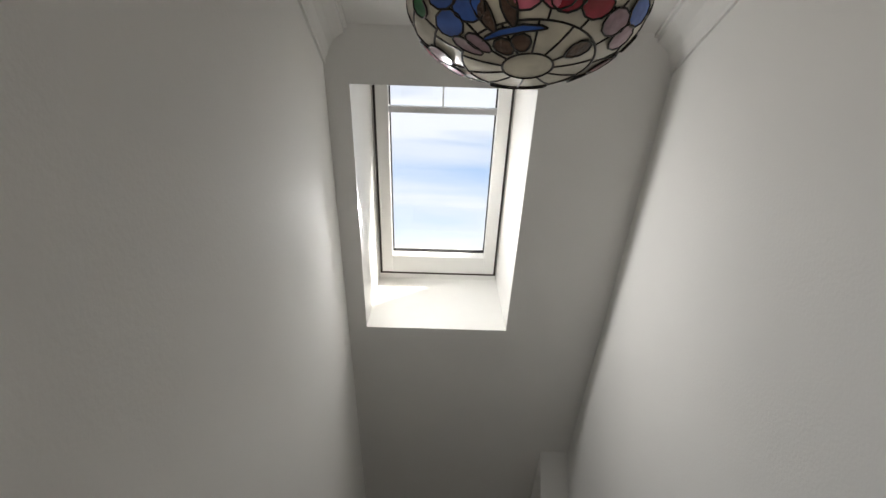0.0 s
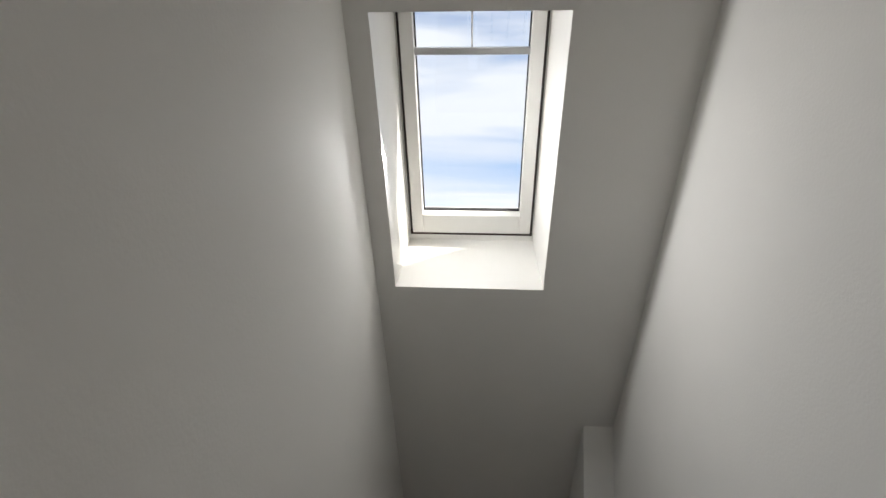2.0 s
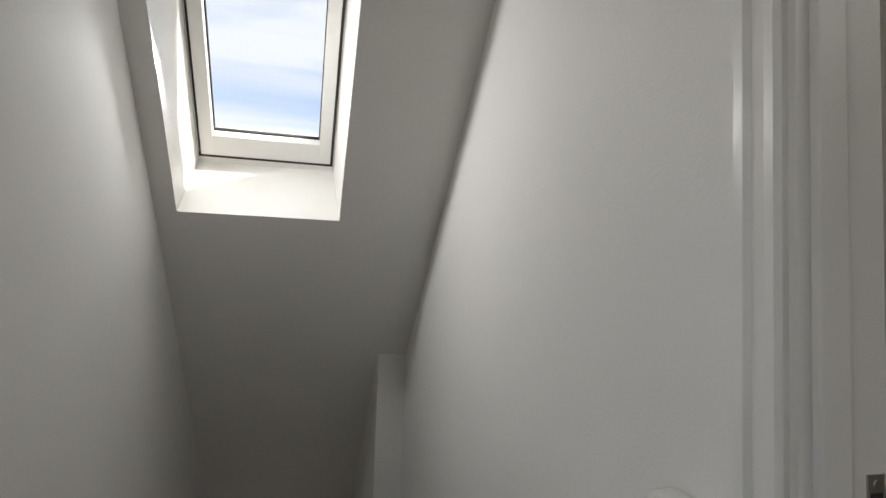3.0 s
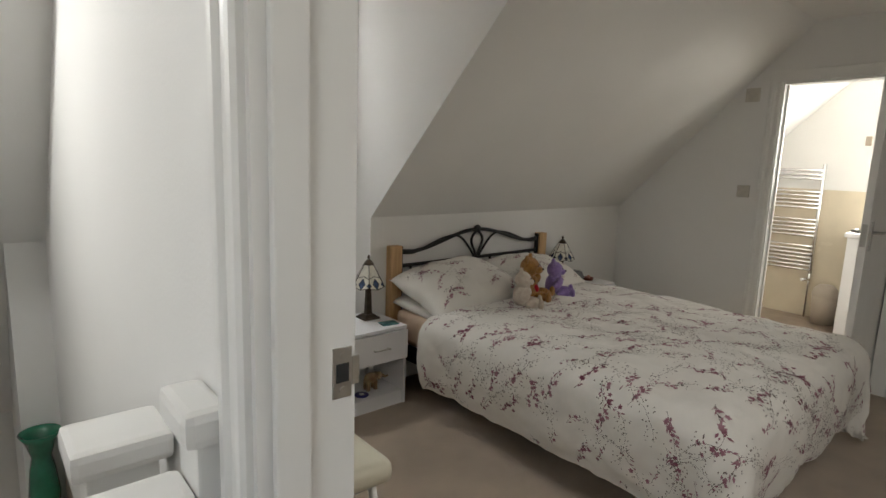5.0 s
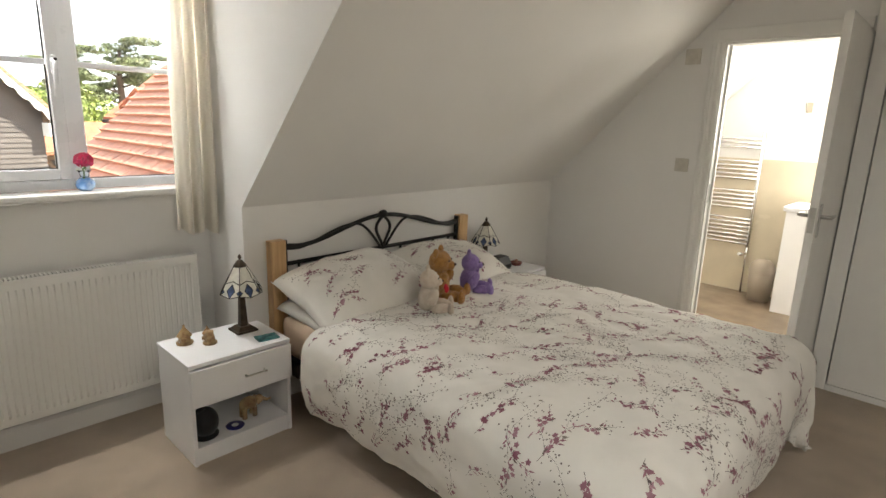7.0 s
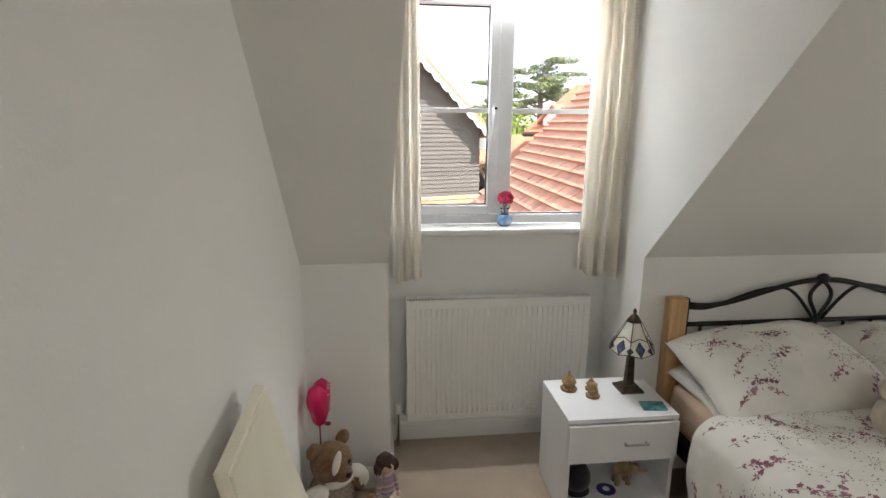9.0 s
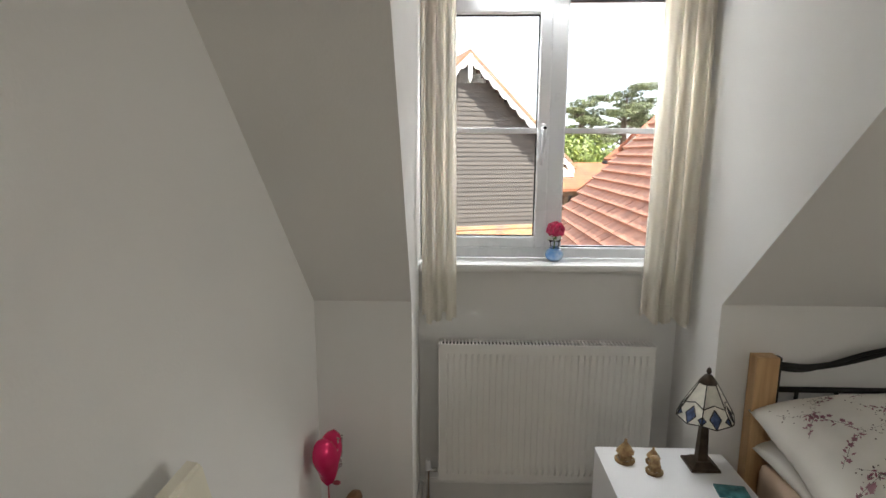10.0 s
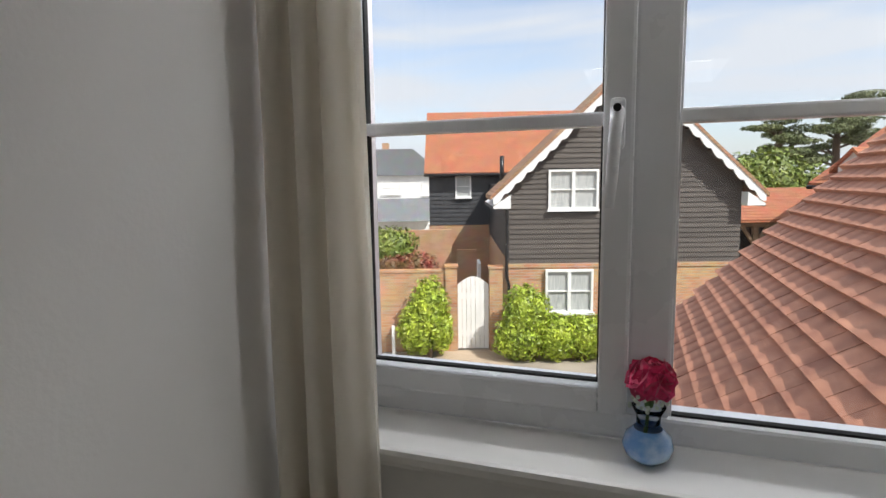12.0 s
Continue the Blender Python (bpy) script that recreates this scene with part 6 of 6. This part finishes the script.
for i in range(nb):
    a, c = gw0 + (gw1 - gw0) * i / nb, gw0 + (gw1 - gw0) * (i + 1) / nb - 0.008
    h0 = -1.22 + 0.22 * math.sin(math.pi * (i + 0.05) / nb)
    h1 = -1.22 + 0.22 * math.sin(math.pi * (i + 0.95) / nb)
    part("board", bm_prism([(a, ZGR + 0.06), (c, ZGR + 0.06), (c, h1), (a, h0)], "y", 0.08, 0.11), WPAINT, gt)
part("ledge", bm_box(gw0, 0.11, -2.6, gw1, 0.14, -2.45), WPAINT, gt)
part("ledge", bm_box(gw0, 0.11, -1.6, gw1, 0.14, -1.45), WPAINT, gt)
PATHM = mat("sandy_path", (0.46, 0.36, 0.26), 0.95, vary=0.12, scale=2)
tagged(part("path", bm_box(-1.9, -1.6, ZGR + 0.004, 0.0, 0.0, ZGR + 0.03), PATHM, GWL))

LEAFG = mat("bright_hedge_leaf", (0.42, 0.50, 0.05), 0.45, second=(0.24, 0.33, 0.03), scale=3, island=0.45)
LEAFR = mat("red_shrub_leaf", (0.28, 0.06, 0.045), 0.5, second=(0.16, 0.10, 0.03), scale=3, island=0.4)
LEAFY = mat("yellow_green_leaf", (0.24, 0.28, 0.045), 0.5, second=(0.12, 0.18, 0.03), scale=2, island=0.4)
NEEDLE = mat("dark_pine_needles", (0.10, 0.125, 0.045), 0.7, second=(0.15, 0.165, 0.065), scale=0.6, island=0.4)
BARK = mat("grey_brown_bark", (0.13, 0.09, 0.065), 0.9, vary=0.3, scale=4, stretch=(3, 3, 0.5), bump=0.6, bump_scale=12)


def foliage(lumps, count, size, seed, flat=0.0):
    """Many small leaves over lumpy masses: lumps are (centre, radii)."""
    rnd = random.Random(seed)
    vol = [r[0] * r[1] + r[1] * r[2] + r[0] * r[2] for _, r in lumps]
    verts, faces = [], []
    for (c, r), v in zip(lumps, vol):
        for i in range(int(count * v / sum(vol))):
            d = Vector((rnd.gauss(0, 1), rnd.gauss(0, 1), rnd.gauss(0, 1))).normalized()
            k = rnd.uniform(0.72, 1.0) * (1 + 0.22 * noise.noise(d * 2.4 + Vector(c)))
            p = Vector((c[0] + d.x * r[0] * k, c[1] + d.y * r[1] * k, c[2] + d.z * r[2] * k))
            nrm = (d + Vector((rnd.gauss(0, 0.5), rnd.gauss(0, 0.5), rnd.gauss(0, 0.5) + flat))).normalized()
            u = nrm.orthogonal().normalized()
            u = (u * math.cos(i) + nrm.cross(u) * math.sin(i))
            w = nrm.cross(u)
            s = size * rnd.uniform(0.6, 1.3)
            k0 = len(verts)
            verts += [p - u * s, p + w * s * 0.45 + nrm * s * 0.15, p + u * s, p - w * s * 0.45 + nrm * s * 0.15]
            faces.append((k0, k0 + 1, k0 + 2, k0 + 3))
    bm = bmesh.new()
    vs = [bm.verts.new(p) for p in verts]
    for f in faces:
        bm.faces.new([vs[i] for i in f])
    return bm


def shrub(name, label, category, lumps, count, size, seed, material):
    t = outdoor(name, label, category)
    tagged(part("leaves", foliage(lumps, count, size, seed), material, t), kind="stuff")
    c = lumps[0][0]
    part("stems", bm_tube([(c[0], c[1], ZGR), (c[0], c[1], c[2])], [0.08, 0.03], 6), BARK, t)
    core = bmesh.new()
    for q, r in lumps:
        bm_ball(q, [x * 0.74 for x in r], core, 12, lump=0.2)
    part("inner_growth", core, material, t)


shrub("laurel_bush", "bright green laurel bush in front of the wall", "bush", [((-2.05, -0.45, -1.75), (0.52, 0.45, 0.85)), ((-2.35, -0.5, -2.25), (0.55, 0.45, 0.70)), ((-1.8, -0.45, -2.3), (0.35, 0.4, 0.6))], 5200, 0.06, 21, LEAFG)
shrub("laurel_hedge", "bright green laurel hedge under the house window", "hedge", [((0.35, -0.75, -1.85), (0.62, 0.5, 0.85)), ((0.2, -0.8, -2.4), (0.7, 0.5, 0.6)), ((1.1, -0.75, -2.4), (0.7, 0.5, 0.62)), ((1.9, -0.75, -2.4), (0.7, 0.5, 0.60)), ((2.8, -0.75, -2.4), (0.7, 0.5, 0.60)), ((3.7, -0.75, -2.45), (0.7, 0.5, 0.60))], 11000, 0.06, 22, LEAFG)
shrub("red_leaved_shrub", "red-leaved shrub behind the garden wall", "shrub", [((-2.5, 0.7, -0.85), (0.7, 0.4, 0.45)), ((-3.1, 0.7, -0.9), (0.5, 0.4, 0.4))], 1600, 0.06, 23, LEAFR)
shrub("yellow_shrub", "golden-leaved shrub in the far garden", "shrub", [((-3.6, 5.0, -0.9), (1.0, 0.6, 0.9))], 1200, 0.09, 24, LEAFY)
shrub("garden_tree", "bright yellow-green garden trees behind the carport", "tree", [((11.6, 11.5, 0.9), (1.6, 1.3, 1.7)), ((13.4, 12.0, 0.9), (1.7, 1.4, 2.0)), ((15.2, 12.0, 0.5), (1.5, 1.3, 1.5))], 6000, 0.13, 25, LEAFY)
post = outdoor("white_post", "short white marker post by the bush", "post")
part("post", bm_box(-3.02, -0.55, ZGR, -2.94, -0.47, -2.15, bevel=0.01), WPAINT, post)


def pine(u, d, top, spread, seed, label):
    """A tall pine: bare leaning trunk, forked limbs and flat plates of needles."""
    rnd = random.Random(seed)
    t = outdoor("pine_tree", label, "tree", group="tall pines")
    base = Vector((u, d, ZGR))
    trunk = [base, base + Vector((0.2, 0, (top - ZGR) * 0.4)), base + Vector((0.1, 0, (top - ZGR) * 0.75)), base + Vector((0.3, 0, top - ZGR - 0.3))]
    part("trunk", bm_tube(trunk, [0.42, 0.34, 0.24, 0.10], 10), BARK, t)
    limbs, lumps = bmesh.new(), []
    for i in range(17):
        f = rnd.uniform(0.45, 0.97)
        p = base + Vector((0.15, 0, (top - ZGR) * f))
        a = rnd.uniform(0, 6.28)
        ln = spread * rnd.uniform(0.5, 1.0) * (1.15 - 0.45 * f)
        q = p + Vector((math.cos(a) * ln, math.sin(a) * ln, rnd.uniform(0.1, 0.9)))
        m = p.lerp(q, 0.5) + Vector((0, 0, 0.25))
        bm_tube([p, m, q], [0.11, 0.08, 0.03], 6, limbs)
        lumps.append((q + Vector((0, 0, 0.15)), (rnd.uniform(0.9, 1.7), rnd.uniform(0.9, 1.7), rnd.uniform(0.22, 0.42))))
        lumps.append((m + Vector((0, 0, 0.3)), (rnd.uniform(0.6, 1.1), rnd.uniform(0.6, 1.1), rnd.uniform(0.2, 0.34))))
    lumps.append((base + Vector((0.3, 0, top - ZGR - 0.1)), (1.5, 1.4, 0.4)))
    part("limbs", limbs, BARK, t)
    tagged(part("needles", foliage(lumps, 9000, 0.15, seed + 1, 0.8), NEEDLE, t), kind="stuff")


pine(24.6, 31.0, 6.0, 3.6, 31, "tall dark pine with flat layered branches")
pine(29.2, 31.0, 7.0, 4.2, 33, "tallest dark pine with open layered branches")

# open carport and the house beyond it
CPT = outdoor("carport", "open timber carport with a red-brown tiled roof", "carport")
part("roof", bm_prism([(3.6, 0.02), (6.2, 0.95), (8.8, 0.02), (8.8, 0.12), (6.2, 1.06), (3.6, 0.12)], "x", 7.4, 12.4), ROOFRED, CPT, "red-brown tiled roof")
OAK = mat("weathered_oak", (0.27, 0.19, 0.12), 0.8, vary=0.2, scale=5, stretch=(2, 2, 0.4))
part("beam", bm_box(7.6, 3.9, -0.16, 12.2, 4.05, 0.02), OAK, CPT)
for u in (8.45, 10.2, 12.0):
    pp = part("post", bm_box(u - 0.08, 3.9, ZGR, u + 0.08, 4.05, -0.16), OAK, CPT)
    for s in (-1, 1):
        part("brace", bm_prism([(u + s * 0.08, -0.72), (u + s * 0.46, -0.16), (u + s * 0.34, -0.16), (u + s * 0.08, -0.55)], "y", 3.93, 4.02), OAK, pp)
part("rear_wall", bm_box(7.5, 8.4, ZGR, 12.3, 8.5, 0.0), BOARDB, CPT)
H4 = outdoor("dormered_house", "house with a red tiled roof and a small gabled dormer", "house", HOUSE @ pose(8.8, 2.0, 0, 0, 0, -62.3))
part("wall", bm_box(0.2, 0.4, ZGR, 9, 8.2, 1.15), BOARDB, H4)
part("roof", bm_prism([(0.0, 1.16), (4.3, 3.05), (8.6, 1.16), (8.6, 1.28), (4.3, 3.18), (0.0, 1.28)], "x", 0.0, 9.0), ROOFRED, H4, "red tiled roof")
part("gutter", bm_tube([(0, -0.04, 1.16), (9, -0.04, 1.16)], 0.06, 8), BLKPIPE, H4)
dm = part("dormer", bm_prism([(0.5, 1.30), (1.3, 1.30), (1.3, 1.72), (0.9, 2.15), (0.5, 1.72)], "y", 0.5, 2.6), WPAINT, H4, "white gabled dormer")
for q in (-1, 1):
    part("dormer_roof", bm_prism([(0.9, 2.15), (0.9 + q * 0.56, 1.55), (0.9 + q * 0.56, 1.64), (0.9, 2.25)], "y", 0.35, 2.8), ROOFRED, dm)

# own wing with its clay tiled roof, under the dormer window
WD = 5.0
WYV = 2.20 + WD                         # verge
WXA, WZA = 1.779 + 0.070 * WD, 1.522 - 0.239 * WD
SL = 1.035
TH = math.atan(SL)


def wing_z(x):
    return WZA + SL * (x - WXA)


TILE = mat("red_clay_roof_tile", (0.50, 0.235, 0.145), 0.75, second=(0.33, 0.14, 0.09), scale=7, bump=0.3, bump_scale=40, rand=0.12)
TILES = mat("red_clay_roof_tile_rest", (0.50, 0.235, 0.145), 0.75, second=(0.33, 0.14, 0.09), scale=7, bump=0.3, bump_scale=40, island=0.12)
wing = thing("garage_wing", "projecting wing with a steep red clay tiled roof", "house wing", (3.0, 5.0, ZGR))
xe, xr = 1.35, 6.6
body = [(xe + 0.25, ZGR), (xr + 5, ZGR), (xr + 5, wing_z(xe)), (xr, wing_z(xr) - 0.10), (xe + 0.25, wing_z(xe + 0.25) - 0.10)]
part("gable_wall", bm_prism(body, "y", 3.75, WYV - 0.12), BRICK, wing, "red brick walls")
part("roof_deck", bm_prism([(xe, wing_z(xe) - 0.09), (xr, wing_z(xr) - 0.09), (xr, wing_z(xr) - 0.03), (xe, wing_z(xe) - 0.03)], "y", 3.45, WYV - 0.02), DARK, wing, "dark roof underlay")
part("far_slope", bm_prism([(xr, wing_z(xr)), (xr + 5.2, wing_z(xe)), (xr + 5.2, wing_z(xe) - 0.1), (xr, wing_z(xr) - 0.1)], "y", 3.45, WYV), ROOFRED, wing)
part("verge_board", bm_prism([(xe, wing_z(xe) - 0.16), (xr, wing_z(xr) - 0.16), (xr, wing_z(xr) - 0.02), (xe, wing_z(xe) - 0.02)], "y", WYV - 0.03, WYV + 0.02), WPAINT, wing)
GAUGE, TW = 0.118, 0.165
cx, sx = math.cos(TH), math.sin(TH)
tile_me = bpy.data.meshes.new("roof_tile")
tb = bmesh.new()
n = 4
tv = []
for i in range(n + 1):
    y = -TW / 2 + 0.002 + (TW - 0.004) * i / n
    cmb = 0.003 * math.cos(math.pi * (i / n - 0.5))
    tv.append([tb.verts.new((-0.02, y, 0.0 + cmb + 0.058)), tb.verts.new((GAUGE + 0.05, y, cmb + 0.004)), tb.verts.new((-0.02, y, cmb + 0.006))])
for a, c in zip(tv, tv[1:]):
    tb.faces.new((a[0], a[1], c[1], c[0]))
    tb.faces.new((a[2], a[0], c[0], c[2]))
for e in (tv[0], tv[-1]):
    tb.faces.new((e[0], e[1], e[2]))
bmesh.ops.recalc_face_normals(tb, faces=tb.faces)
tb.to_mesh(tile_me)
rest = bmesh.new()
rt = random.Random(8)
o = ORIGIN[wing]
nrow = int((xr - xe) / cx / GAUGE)
ncol = int((WYV - 3.45) / TW) + 1
count = 0
tile_me.materials.append(TILE)
for i in range(nrow):
    xx = xe + i * GAUGE * cx
    for j in range(ncol):
        y = WYV - TW / 2 - (j - (0.5 if i % 2 else 0)) * TW
        if y > WYV - 0.05 or y < 3.4:
            continue
        m = pose(xx, y, wing_z(xx), 0, -math.degrees(TH), 0) @ pose(0, 0, rt.uniform(-0.002, 0.002), rt.uniform(-0.4, 0.4), rt.uniform(-0.3, 0.3), rt.uniform(-0.5, 0.5))
        if 1.6 < xx < 4.2 and y > 5.55 and count < 300:
            count += 1
            ob = new("roof_tile", tile_me)
            ob.parent = wing
            ob.matrix_local = Matrix.Translation(-o) @ m
        else:
            k0 = len(rest.verts)
            tmp = tb.copy()
            bmesh.ops.transform(tmp, matrix=m, verts=tmp.verts)
            me2 = bpy.data.meshes.new("t")
            tmp.to_mesh(me2)
            tmp.free()
            rest.from_mesh(me2)
            bpy.data.meshes.remove(me2)
tb.free()
tagged(part("roof_tiles_rest", rest, TILES, wing, "weathered clay tiles"), kind="stuff")
